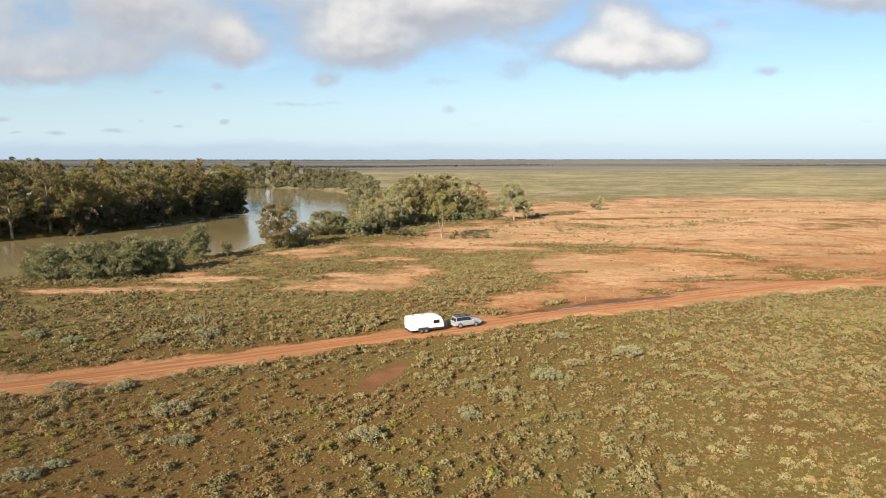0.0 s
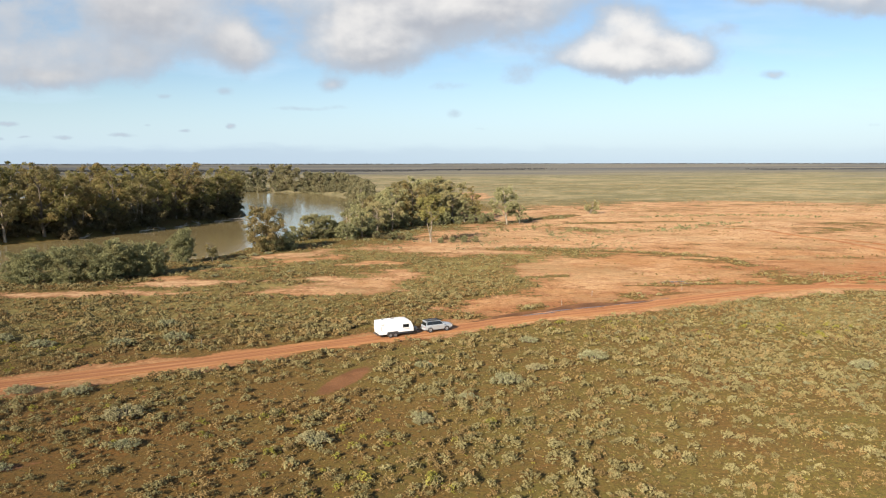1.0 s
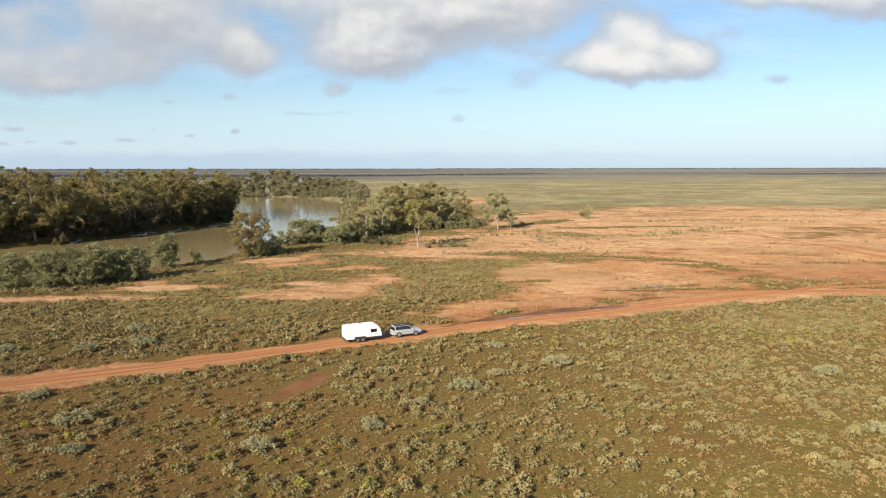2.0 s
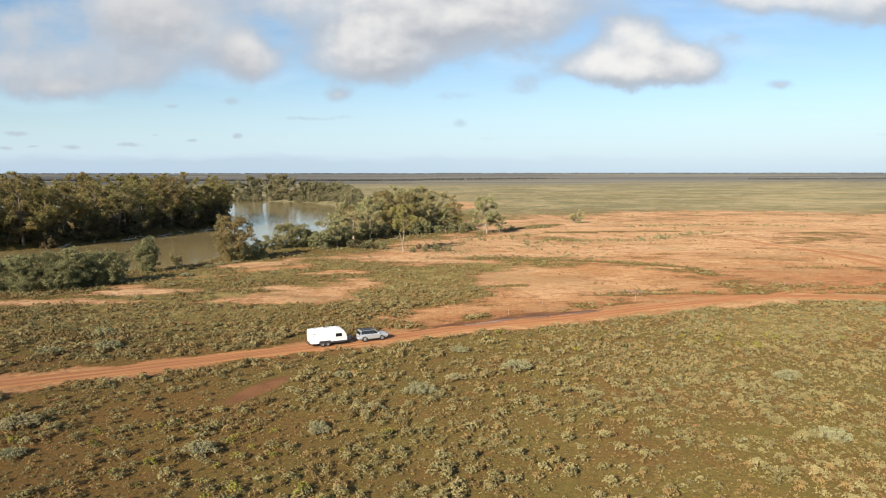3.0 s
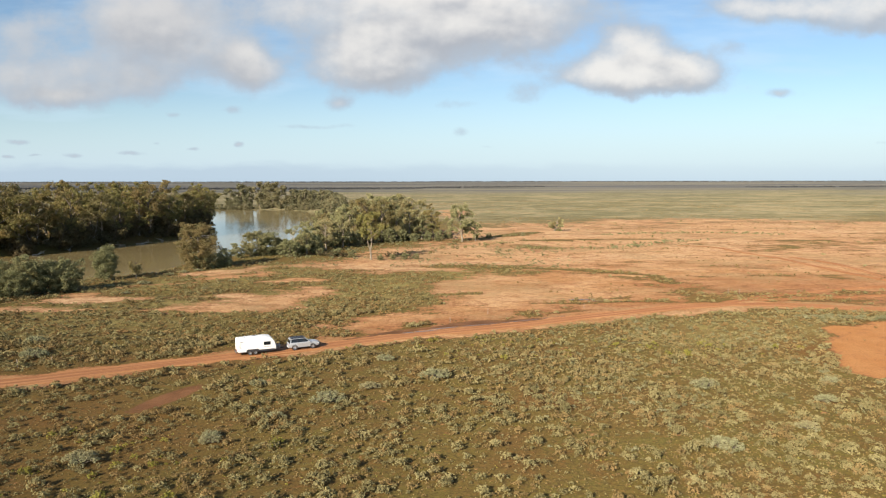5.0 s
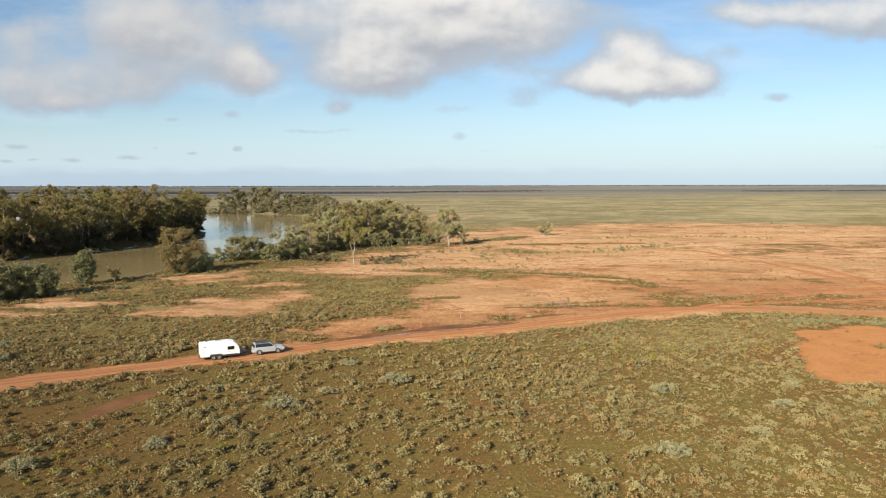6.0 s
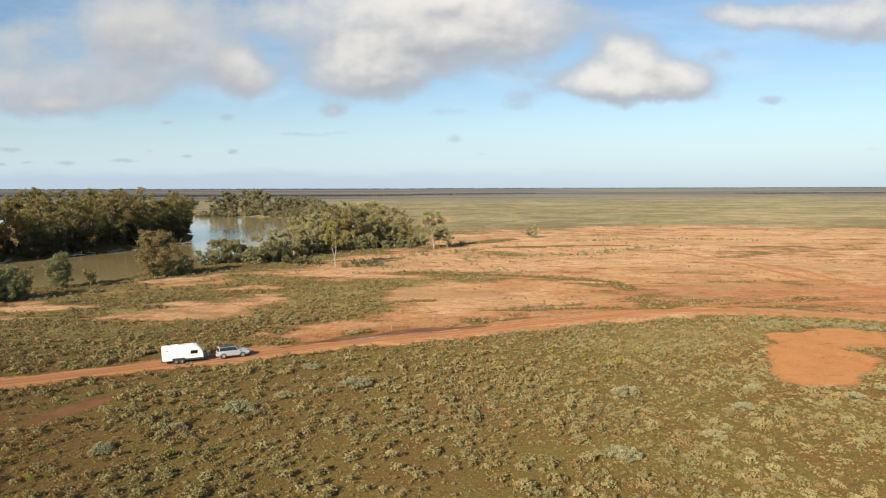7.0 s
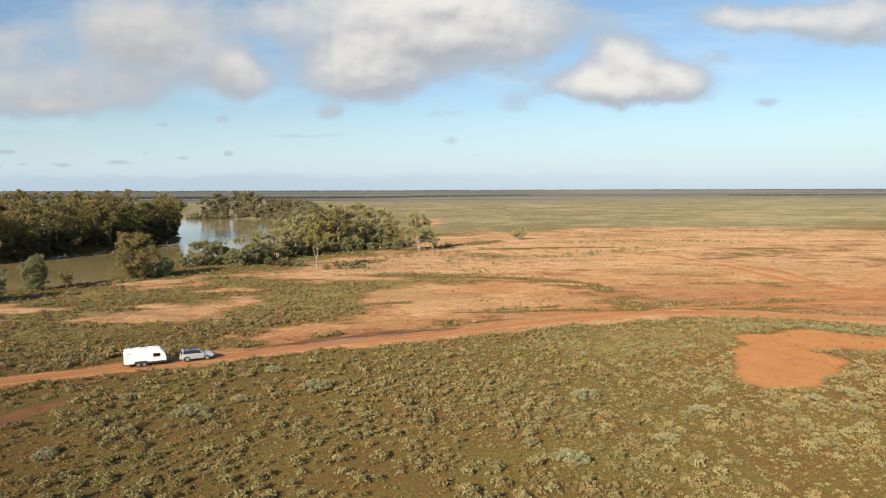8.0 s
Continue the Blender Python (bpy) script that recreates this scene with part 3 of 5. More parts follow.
def build_road():
    line = smooth_line(ROAD_PLAN, 0.8)
    tang = np.gradient(line, axis=0)
    tang /= np.hypot(*tang.T)[:, None]
    side = np.stack([-tang[:, 1], tang[:, 0]], 1)
    run = np.concatenate([[0], np.cumsum(np.hypot(*np.diff(line, axis=0).T))])
    cross = np.linspace(-1, 1, 29)
    n, k = len(line), len(cross)
    half_l = 2.5 + (fbm(run * 0.28, run * 0, 61, 5) - 0.5) * 3.0
    half_r = 2.7 + (fbm(run * 0.2, run * 0 + 9, 62, 5) - 0.5) * 2.6
    C = np.tile(cross, (n, 1))
    off = np.where(C > 0, C * half_l[:, None], C * half_r[:, None])
    wander = (fbm(run * 0.03, run * 0 + 3, 63) - 0.5)[:, None] * 0.8
    rut = np.exp(-((np.abs(off + wander) - 0.85) / 0.24) ** 2) + 0.6 * np.exp(-((np.abs(off - 0.6 + wander * 2) - 0.85) / 0.18) ** 2)
    P = line[:, None, :] + side[:, None, :] * off[:, :, None]
    x, y = P[..., 0].ravel(), P[..., 1].ravel()
    edge = np.abs(C).ravel()
    z = ground_height(x, y) + 0.05 * (1 - edge ** 4) + 0.012 - 0.06 * np.clip(rut, 0, 1).ravel() * (edge < 0.97) + 0.05 * np.exp(-((edge - 0.82) / 0.08) ** 2)
    z = z + (fbm(x * 0.9, y * 0.9, 64) - 0.5) * 0.10 * smooth(0.55, 0.85, edge)
    z = np.where(edge > 0.98, z - 0.08, z)
    me = raw_mesh("road", np.stack([x, y, z], 1), grid_faces(n, k)[:, ::-1], ROAD, True)
    me.attributes.new("rut", "FLOAT", "POINT").data.foreach_set("value", np.clip(rut, 0, 1).ravel().astype(np.float32))
    al = np.stack([np.repeat(run, k), off.ravel(), np.zeros(n * k)], 1).astype(np.float32)
    me.attributes.new("along", "FLOAT_VECTOR", "POINT").data.foreach_set("vector", al.ravel())
    tagged(new("road", me), "unsealed red clay road with wheel ruts", "road", kind="structure")


def build_river():
    bm = bmesh.new()
    vs = [bm.verts.new((x * S, y * S, WATER_Z)) for x, y in ((-900, -60), (-30, -60), (-30, 900), (-900, 900))]
    # the sheet lies under the banks; only the channel shows it
    bm.faces.new(vs)
    bmesh.ops.subdivide_edges(bm, edges=bm.edges, cuts=6, use_grid_fill=True)
    tagged(part("water", bm, RIVER), "wide calm silty brown river between wooded banks", "river", kind="structure")


build_ground()
build_road()
build_river()

# ---- plants ----
rng = np.random.default_rng(4)


def sprays(centres, radii, count, size, r, flat=0.8, upward=0.45, ragged=0.4, hollow=0.0, dome=False):
    """count leaf quads in each ball: verts and faces."""
    n = len(centres) * count
    d = r.normal(size=(n, 3))
    d /= np.linalg.norm(d, axis=1)[:, None]
    d *= hollow + (1 - hollow) * r.random((n, 1)) ** 0.45
    if dome:
        d[:, 2] = np.abs(d[:, 2]) - 0.15
    c = np.repeat(centres, count, 0) + d * np.repeat(radii, count)[:, None] * np.array([1, 1, flat])
    nor = d + r.normal(size=(n, 3)) * ragged + np.array([0, 0, upward])
    nor /= np.linalg.norm(nor, axis=1)[:, None]
    a = np.cross(nor, r.normal(size=(n, 3)))
    a /= np.linalg.norm(a, axis=1)[:, None]
    b = np.cross(nor, a)
    s = size * (0.55 + 0.9 * r.random((n, 1)))
    q = np.stack([c - a * s, c + a * s * 0.7 - b * s * 0.75, c + a * s * 0.6 + b * s * 0.85], 1).reshape(-1, 3)
    return q, np.arange(n * 3).reshape(-1, 3)


def tube(bm, pts, radii, sides=6):
    rings = []
    for i, (p, r) in enumerate(zip(pts, radii)):
        d = (pts[min(i + 1, len(pts) - 1)] - pts[max(i - 1, 0)]).normalized()
        a = d.orthogonal().normalized()
        b = d.cross(a)
        rings.append([bm.verts.new(p + a * (r * math.cos(k * math.tau / sides)) + b * (r * math.sin(k * math.tau / sides))) for k in range(sides)])
    for u, v in zip(rings, rings[1:]):
        for k in range(sides):
            bm.faces.new((u[k], u[(k + 1) % sides], v[(k + 1) % sides], v[k]))
    bm.faces.new(rings[-1])


def make_tree(name, seed, height, spread_r, low, leaf, bark, clumps, per, size, clump_r, gaps=0.0, label="", stems=1, bole=0.45, fill=0.0):
    """A trunk or several with limbs to the crown's hull, and leaf sprays gathered round the limb ends."""
    r = np.random.default_rng(seed)
    pr = random.Random(seed)
    root = new(name)
    bm = bmesh.new()
    ends = []
    r0 = height * 0.019 / math.sqrt(stems)
    for s_ in range(stems):
        lean = Vector((pr.uniform(-1, 1), pr.uniform(-1, 1), 0)) * (0.06 if stems == 1 else 0.26) * height
        base = Vector((pr.uniform(-.5, .5), pr.uniform(-.5, .5), 0)) * (1 if stems > 1 else 0) + Vector((0, 0, -0.4))
        crook = Vector((pr.uniform(-1, 1), pr.uniform(-1, 1), 0)) * 0.025 * height
        line = [base, base + Vector((0, 0, 0.06 * height)), base.lerp(lean + Vector((0, 0, height * bole)), 0.55) + crook, lean + Vector((0, 0, height * bole)), lean * 1.2 + crook + Vector((0, 0, height * 0.82))]
        tube(bm, line, [r0 * 1.6, r0 * 1.15, r0, r0 * 0.75, r0 * 0.15], 8)
        limbs = max(4, int(13 / stems))
        mid_z, half_z = height * (low + 0.97) / 2, height * (0.97 - low) / 2
        for i in range(limbs):
            ang = math.tau * (i * 0.382 + pr.uniform(-0.08, 0.08)) + s_
            k = (i + pr.uniform(0.1, 0.9)) / limbs * 1.85 - 0.95
            wide = spread_r * math.sqrt(max(0.05, 1 - k * k)) * pr.uniform(0.62, 1.0)
            tip = lean * 0.9 + Vector((math.cos(ang) * wide, math.sin(ang) * wide, mid_z + half_z * k))
            z0 = min(max(tip.z - wide * 0.9, height * low * 0.8), height * 0.72)
            t0 = max(0.0, (z0 - 0.06 * height) / (height * 0.76))
            start = (base + Vector((0, 0, 0.06 * height))).lerp(line[4], t0)
            knee = start.lerp(tip, 0.5) + Vector((pr.uniform(-1, 1), pr.uniform(-1, 1), pr.uniform(0.0, 1))) * 0.04 * height
            tube(bm, [start, knee, tip], [r0 * 0.5, r0 * 0.32, r0 * 0.08], 5)
            ends += [(tip, 1.0), (knee.lerp(tip, 0.6), 0.85)]
            t2 = knee.lerp(tip, pr.uniform(0.2, 0.8)) + Vector((pr.uniform(-1, 1), pr.uniform(-1, 1), pr.uniform(-0.2, 0.6))) * spread_r * 0.36
            tube(bm, [knee, t2], [r0 * 0.24, r0 * 0.07], 4)
            ends.append((t2, 0.85))
    trunk = part("trunk", bm, bark, root)
    for p in trunk.data.polygons:
        p.use_smooth = True
    ends = [e for e in ends if pr.random() >= gaps]
    cs, rs = [], []
    for k in range(clumps):
        p, w = ends[k % len(ends)]
        if pr.random() < fill:
            ang, up_ = pr.uniform(0, math.tau), pr.uniform(-0.85, 0.9)
            out = spread_r * math.sqrt(1 - up_ * up_) * pr.uniform(0.55, 0.95)
            p, w = Vector((math.cos(ang) * out, math.sin(ang) * out, height * ((low + 0.94) / 2 + up_ * (0.94 - low) / 2))), 0.9
        cs.append(p + Vector((pr.gauss(0, 1), pr.gauss(0, 1), pr.gauss(0, 0.7))) * clump_r * 0.5)
        rs.append(clump_r * pr.uniform(0.5, 1.1) * w)
    cs = np.array([list(c) for c in cs])
    cs[:, 2] = np.clip(cs[:, 2], 0.5, height * 0.97)
    v, f = sprays(cs, np.array(rs), per, size, r, 0.75, 0.5, 0.48, 0.1)
    v[:, 2] = np.maximum(v[:, 2], 0.02)
    crown = new("crown", raw_mesh("crown", v, f, leaf, tint=np.repeat(r.random(len(cs)), per * 3)))
    crown.parent = root
    tagged(root, label, "tree")
    return root


def stand(ob, x, y, turn=0.0, size=1.0, sink=0.0, tall=1.0):
    z = float(ground_height(np.array([x]), np.array([y]))[0])
    return Matrix.Translation((x, y, z - sink)) @ Matrix.Rotation(turn, 4, "Z") @ Matrix.Diagonal((size, size, size * tall, 1))


def place(ob, x, y, turn=0.0, size=1.0, sink=0.0):
    ob.matrix_world = stand(ob, x, y, turn, size, sink)
    return ob


def plant(kinds, spots, group, label):
    """Copies of the kinds at (x, y, height) in plan units and metres."""
    pr = random.Random(len(spots) * 7 + len(group))
    for i, (x, y, h) in enumerate(spots):
        ob, h0 = kinds[i % len(kinds)]
        c = copy_thing(ob, Matrix())
        turn, size = pr.uniform(0, math.tau), h / h0
        z = float(ground_height(np.array([x * S]), np.array([y * S]))[0])
        c.matrix_basis = Matrix.Translation((x * S, y * S, z - 0.1)) @ Matrix.Rotation(turn, 4, "Z") @ Matrix.Diagonal((size * pr.uniform(0.9, 1.12), size * pr.uniform(0.9, 1.12), size, 1))
        tagged(c, label, "tree", group)


def drop(kinds):
    for ob, _ in kinds:
        for o in (*ob.children_recursive, ob):
            bpy.data.objects.remove(o)


RED_GUM = "tall river red gum with an olive-green crown on the river bank"
gums = [(make_tree("river_red_gum", 10 + i, 22, (7.0, 6.2, 7.8, 6.6, 7.2, 5.8)[i], (0.20, 0.32, 0.18, 0.27, 0.36, 0.22)[i], RUST if i in (1, 4) else GUM, BARK if i % 2 else DARKBARK, 130, 62, 0.235, 1.55, gaps=0.12, fill=0.15, label=RED_GUM), 22) for i in range(6)]
shrubby = [(make_tree("bank_tree", 30 + i, 9, 4.0, 0.03, BUSH, DARKBARK, 90, 46, 0.26, 1.25, label="dense grey-green bushy tree on the river bank", stems=3, fill=0.6), 9) for i in range(3)]
thickets = [(make_tree("bank_tree", 33 + i, 9, 3.9, 0.03, BUSH, DARKBARK, 190, 84, 0.14, 1.15, label="dense grey-green bushy tree on the river bank", stems=3, fill=0.6), 9) for i in range(3)]
far_gums = [(make_tree("river_red_gum", 60 + i, 17, 5.2, 0.03, FARLEAF, BARK, 90, 56, 0.38, 1.9, label=RED_GUM), 17) for i in range(3)]
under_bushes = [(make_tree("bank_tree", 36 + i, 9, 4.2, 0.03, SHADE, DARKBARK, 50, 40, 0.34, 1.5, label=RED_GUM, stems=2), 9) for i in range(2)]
far_bushes = [(make_tree("bank_tree", 66 + i, 9, 4.4, 0.02, FARLEAF, DARKBARK, 34, 36, 0.42, 1.6, label=RED_GUM, stems=2), 9) for i in range(2)]
open_gums = [(make_tree("river_red_gum", 50 + i, 17, 5.6, 0.2, GREYGUM, BARK, 110, 70, 0.215, 1.45, gaps=0.12, label=RED_GUM), 17) for i in range(3)]

# the wood on the far side of the near reach
pr = random.Random(11)
wood = []
front = [(-330, 176), (-250, 206), (-190, 233), (-163, 250), (-150, 266), (-143, 284), (-137, 302), (-131, 318), (-126, 338), (-121, 358), (-115, 375), (-121, 396), (-134, 430), (-140, 462)]
for (ax, ay), (bx, by) in zip(front, front[1:]):
    n = max(1, int(math.hypot(bx - ax, by - ay) / 9))
    for k in range(n):
        t = (k + pr.uniform(0.2, 0.8)) / n
        wood.append((ax + (bx - ax) * t - pr.uniform(3, 8), ay + (by - ay) * t + pr.uniform(2, 5), pr.uniform(23, 31)))
for k in range(34):
    t = pr.random()
    i = pr.randrange(2, len(front) - 4)
    (ax, ay), (bx, by) = front[i], front[i + 1]
    d = pr.uniform(14, 75)
    wood.append((ax + (bx - ax) * t - d * 0.85, ay + (by - ay) * t + d * 0.5, pr.uniform(27, 34)))
plant(gums, wood, "trees of the river wood", RED_GUM)
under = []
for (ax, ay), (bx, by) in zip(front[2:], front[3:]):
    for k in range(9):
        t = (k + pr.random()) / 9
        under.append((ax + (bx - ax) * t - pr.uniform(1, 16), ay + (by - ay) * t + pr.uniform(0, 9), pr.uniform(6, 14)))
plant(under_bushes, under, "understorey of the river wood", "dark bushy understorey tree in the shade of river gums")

# the far bend
bend = [(-226, 752, 23), (-214, 750, 29), (-203, 746, 26), (-190, 742, 31), (-181, 735, 27), (-171, 728, 32), (-161, 722, 29)]
for k in range(16):
    t = k / 15
    bend.append((-152 + 62 * t + pr.uniform(-3, 3), 735 - 85 * t + pr.uniform(0, 16), pr.uniform(17, 23)))
for k in range(24):
    t = k / 23
    bend.append((-84 + 40 * t + pr.uniform(-3, 5), 620 - 230 * t + pr.uniform(0, 12), pr.uniform(16, 22)))
low_bend = []
for k in range(40):
    t = k / 39
    low_bend.append((-235 + 150 * t + pr.uniform(-3, 3), 722 - 86 * max(0, t - 0.5) / 0.5 + pr.uniform(-2, 6), pr.uniform(5, 10)))
for k in range(22):
    t = k / 21
    low_bend.append((-78 + 26 * t + pr.uniform(-2, 3), 610 - 225 * t + pr.uniform(-4, 4), pr.uniform(6, 9)))
plant(far_gums, [(-160, 462, 22), (-172, 468, 23), (-184, 476, 22), (-197, 484, 24), (-211, 493, 22), (-226, 502, 23), (-243, 511, 22), (-262, 518, 24), (-285, 524, 22), (-312, 530, 23)], "trees of the river wood", "grey-green gum tree at the back of the river wood")
plant(far_bushes, low_bend, "bushes on the far bend", "low grey-green bushy tree along the far river bend")
plant(far_gums, [b for b in bend if b[2] > 25.5], "trees on the far bend", "tall olive-green gum tree on the far river bend")
plant(far_gums, [b for b in bend if b[2] <= 25.5], "trees on the far bend", "grey-green gum tree on the far river bend")

# the clump on the inner bank
clump = [(2, 326, 24), (-7, 320, 24.5), (10, 323, 22), (17, 319, 18.5), (-16, 311, 22.5), (-22, 300, 19), (-24, 268, 14), (-18, 283, 19), (-10, 288, 21), (-4, 294, 22), (2, 299, 20), (8, 304, 17.5), (-8, 305, 21), (5, 318, 17), (-29, 290, 15), (-35, 312, 16), (-27, 330, 16), (13, 306, 13), (18, 309, 11), (-14, 296, 20), (-1, 306, 20), (-21, 276, 15)]
plant(open_gums + gums[:2], clump, "gums of the bank clump", "olive-green river red gum in a clump on the bank")
plant(open_gums, [(-26, 242, 12), (-22, 258, 14), (-31, 262, 13), (-17, 268, 15)], "gums of the bank clump", "grey-green spreading gum with bare limbs on the bank")
plant(shrubby, [(-35, 242, 7), (-29, 243, 7), (-24, 247, 7), (-26, 257, 8), (-47, 230, 6), (-44, 206, 4.5), (-30, 233, 7.5), (16, 300, 5), (21, 304, 5), (10, 296, 4.5), (-46, 212, 6), (-18, 276, 7), (-13, 281, 7), (-7, 287, 7.5), (-1, 291, 7), (4, 296, 7), (-22, 270, 7), (25, 309, 5), (-10, 299, 8), (7, 309, 8), (3, 223, 2.4), (7, 225, 2.6), (11, 226, 2.8), (15, 227, 2.4), (-8, 232, 3.2), (-14, 236, 3.4), (-20, 238, 3), (38, 306, 3), (44, 309, 2.6), (20, 296, 3)], "bushes of the bank", "dense grey-green bush on the river bank")
plant(shrubby, [(-49.5, 201.5, 7), (-46.5, 203, 6)], "bank trees", "dense brownish bush under a gum at the water")
plant(thickets, [(-43, 236, 10.5), (-38.5, 238, 10), (-87, 146, 9.5), (-82, 148, 10), (-77, 150, 10.5), (-72, 153, 11), (-69, 156, 9.5), (-91, 146, 7), (-66, 158, 9.5), (-79, 146, 8), (-73, 149, 8.5)], "bank thicket", "dense grey-green bushy tree on the river bank")
# dark-leaved bushes added in place of the gums' shadow patches on the ground
plant(under_bushes, [(-19.8, 236.5, 2.6), (-15.4, 233, 2.8), (-11.2, 233.2, 2.4), (-17.5, 234.5, 2.2), (4.6, 235, 2.2), (7.7, 233.4, 2.4), (11.5, 236.6, 2.2), (9.5, 235, 2)], "bushes of the bank", "low dark bush standing in for gum shadow near the bank")
drop(gums), drop(thickets), drop(shrubby), drop(open_gums), drop(far_gums), drop(far_bushes), drop(under_bushes)

# single trees at the water's edge
bank_gum = make_tree("river_red_gum", 81, 16.5, 6.6, 0.04, RUST, BARK, 240, 84, 0.20, 1.7, gaps=0.03, fill=0.4, label="leafy brownish-green gum standing at the water's edge")
place(bank_gum, -55.6, 223.6)
slender = make_tree("bank_tree", 82, 10.8, 2.9, 0.03, BUSH, DARKBARK, 210, 84, 0.16, 1.3, label="slender grey-green tree beside the river", fill=0.6)
place(slender, -73.4, 197.4)
sapling = make_tree("bank_tree", 83, 6.4, 1.9, 0.35, RUST, DARKBARK, 24, 44, 0.2, 0.9, label="small sparse reddish tree beside the river")
place(sapling, -65.6, 200.0)

pale_tree = make_tree("gum_tree", 75, 12.5, 5.8, 0.10, GREYGUM, DEAD, 110, 46, 0.19, 1.15, gaps=0.2, label="spreading grey gum with bare whitish limbs on the bank", stems=3)
place(pale_tree, -33.0, 266.0)

# dead gums standing at the edge of the wood
for i, (px, py, h) in enumerate([(-137, 321, 16), (-142, 306, 15), (-131, 346, 15), (-152, 281, 14)]):
    dead = make_tree("dead_gum", 140 + i, h, 4.2, 0.25, SHADE, DEAD, 14, 24, 0.22, 1.0, gaps=0.5, label="bleached dead gum with bare limbs at the wood's edge", stems=1 + i % 2)
    place(dead, px * S, py * S, i * 1.7)

# bleached fallen timber under the wood


def make_log(seed, length):
    pr = random.Random(seed)
    root = new("fallen_log")
    bm = bmesh.new()
    pts = [Vector((length * k / 5, pr.uniform(-.4, .4), 0.35 + pr.uniform(-0.1, 0.35) + 0.12 * k)) for k in range(6)]
    tube(bm, pts, [0.34, 0.32, 0.28, 0.22, 0.16, 0.07], 7)
    part("stem", bm, DEAD, root)
    for k in (2, 3, 4):
        b = bmesh.new()
        tip = pts[k] + Vector((length * 0.14, pr.choice((-1, 1)) * length * pr.uniform(0.12, 0.25), length * pr.uniform(0.08, 0.3)))
        tube(b, [pts[k], pts[k].lerp(tip, 0.5) + Vector((0, 0, 0.2)), tip], [0.16, 0.11, 0.04], 5)
        part("branch", b, DEAD, root)
    return tagged(root, "bleached fallen gum log with broken branches on the bank", "log", "fallen timber")


for i, (px, py, le, tu) in enumerate([(-127, 321, 9, 60), (-129, 314, 7, 170), (-135, 300, 8, 20), (-140, 287, 8, 120), (-119, 352, 10, 5), (-115, 366, 12, 15), (-147, 272, 7, 75), (-122, 340, 7, 140)]):
    place(make_log(500 + i, le), px * S, py * S, radians(tu))

# two open trees on the red plain
lone = make_tree("gum_tree", 71, 18.3, 5.0, 0.46, LONE_LEAF, BARK, 120, 70, 0.20, 1.35, gaps=0.15, label="slender pale-trunked gum with a yellow-green crown", stems=2, bole=0.36)
place(lone, 0.0, 250.3)
twin = make_tree("gum_tree", 72, 20, 6.2, 0.24, GREYGUM, BARK, 150, 74, 0.21, 1.6, gaps=0.08, label="open-crowned pale-trunked gum on the red plain")
place(twin, 35.0, 326.0)
low_tree = make_tree("gum_tree", 73, 11, 3.0, 0.3, GREYGUM, BARK, 36, 44, 0.26, 1.3, gaps=0.15, label="small pale gum beside a larger one")
place(low_tree, 41.5, 328.0)
grey_tree = make_tree("small_tree", 74, 8, 4.4, 0.06, GREYGUM, DEAD, 64, 44, 0.26, 1.3, gaps=0.1, label="small grey thin-leaved tree on bare red earth", stems=2)
place(grey_tree, 90.4, 395.0)

# low bushes: a few shapes, scattered in their thousands


def bush_shape(seed, tufts, per, size, wide=0.36, high=0.46, tuft=0.12):
    """A low rounded mound of leafy tufts, one unit wide, its tufts thicker towards the top."""
    r = np.random.default_rng(seed)
    a = np.arange(tufts) * 2.4 + r.random(tufts) * 0.9
    d = np.sqrt((np.arange(tufts) + 0.4) / tufts) * wide * (0.8 + 0.35 * r.random(tufts))
    z = high * np.sqrt(np.clip(1 - (d / (wide * 1.15)) ** 2, 0.02, 1)) * (0.70 + 0.40 * r.random(tufts))
    c = np.stack([np.cos(a) * d, np.sin(a) * d, z - tuft * 0.35], 1)
    v = sprays(c, tuft * (0.75 + 0.5 * r.random(tufts)), per, size, r, 0.9, 0.30, 0.32, 0.5)[0]
    v[:, 2] = np.maximum(v[:, 2], -0.02)
    return v


def scatter(name, xs, ys, sizes, shapes, mat, label, seed, category="shrub", tall=1.0):
    r = np.random.default_rng(seed)
    zs = ground_height(xs, ys)
    verts, tint = [], []
    which = r.integers(0, len(shapes), len(xs))
    for k, sh in enumerate(shapes):
        sel = np.where(which == k)[0]
        if not len(sel):
            continue
        a = r.random(len(sel)) * math.tau
        c, s = np.cos(a)[:, None], np.sin(a)[:, None]
        x = (sh[None, :, 0] * c - sh[None, :, 1] * s) * sizes[sel, None]
        y = (sh[None, :, 0] * s + sh[None, :, 1] * c) * sizes[sel, None] * (0.8 + 0.4 * r.random((len(sel), 1)))
        z = sh[None, :, 2] * sizes[sel, None] * tall * (0.80 + 0.40 * r.random((len(sel), 1)))
        verts.append(np.stack([x + xs[sel, None], y + ys[sel, None], z + zs[sel, None]], -1).reshape(-1, 3))
        tint.append(np.repeat(r.random(len(sel)), len(sh)))
    v = np.vstack(verts)
    me = raw_mesh(name, v, np.arange(len(v)).reshape(-1, 3), mat, tint=np.concatenate(tint))
    return tagged(new(name, me), label, category, kind="stuff")


def sow(n, x0, x1, y0, y1, seed, keep):
    """Random spots in a plan rectangle, thinned by keep(x, y), in metres."""
    r = np.random.default_rng(seed)
    x, y = (x0 + (x1 - x0) * r.random(n)) * S, (y0 + (y1 - y0) * r.random(n)) * S
    ok = r.random(n) < keep(x, y)
    return x[ok], y[ok]


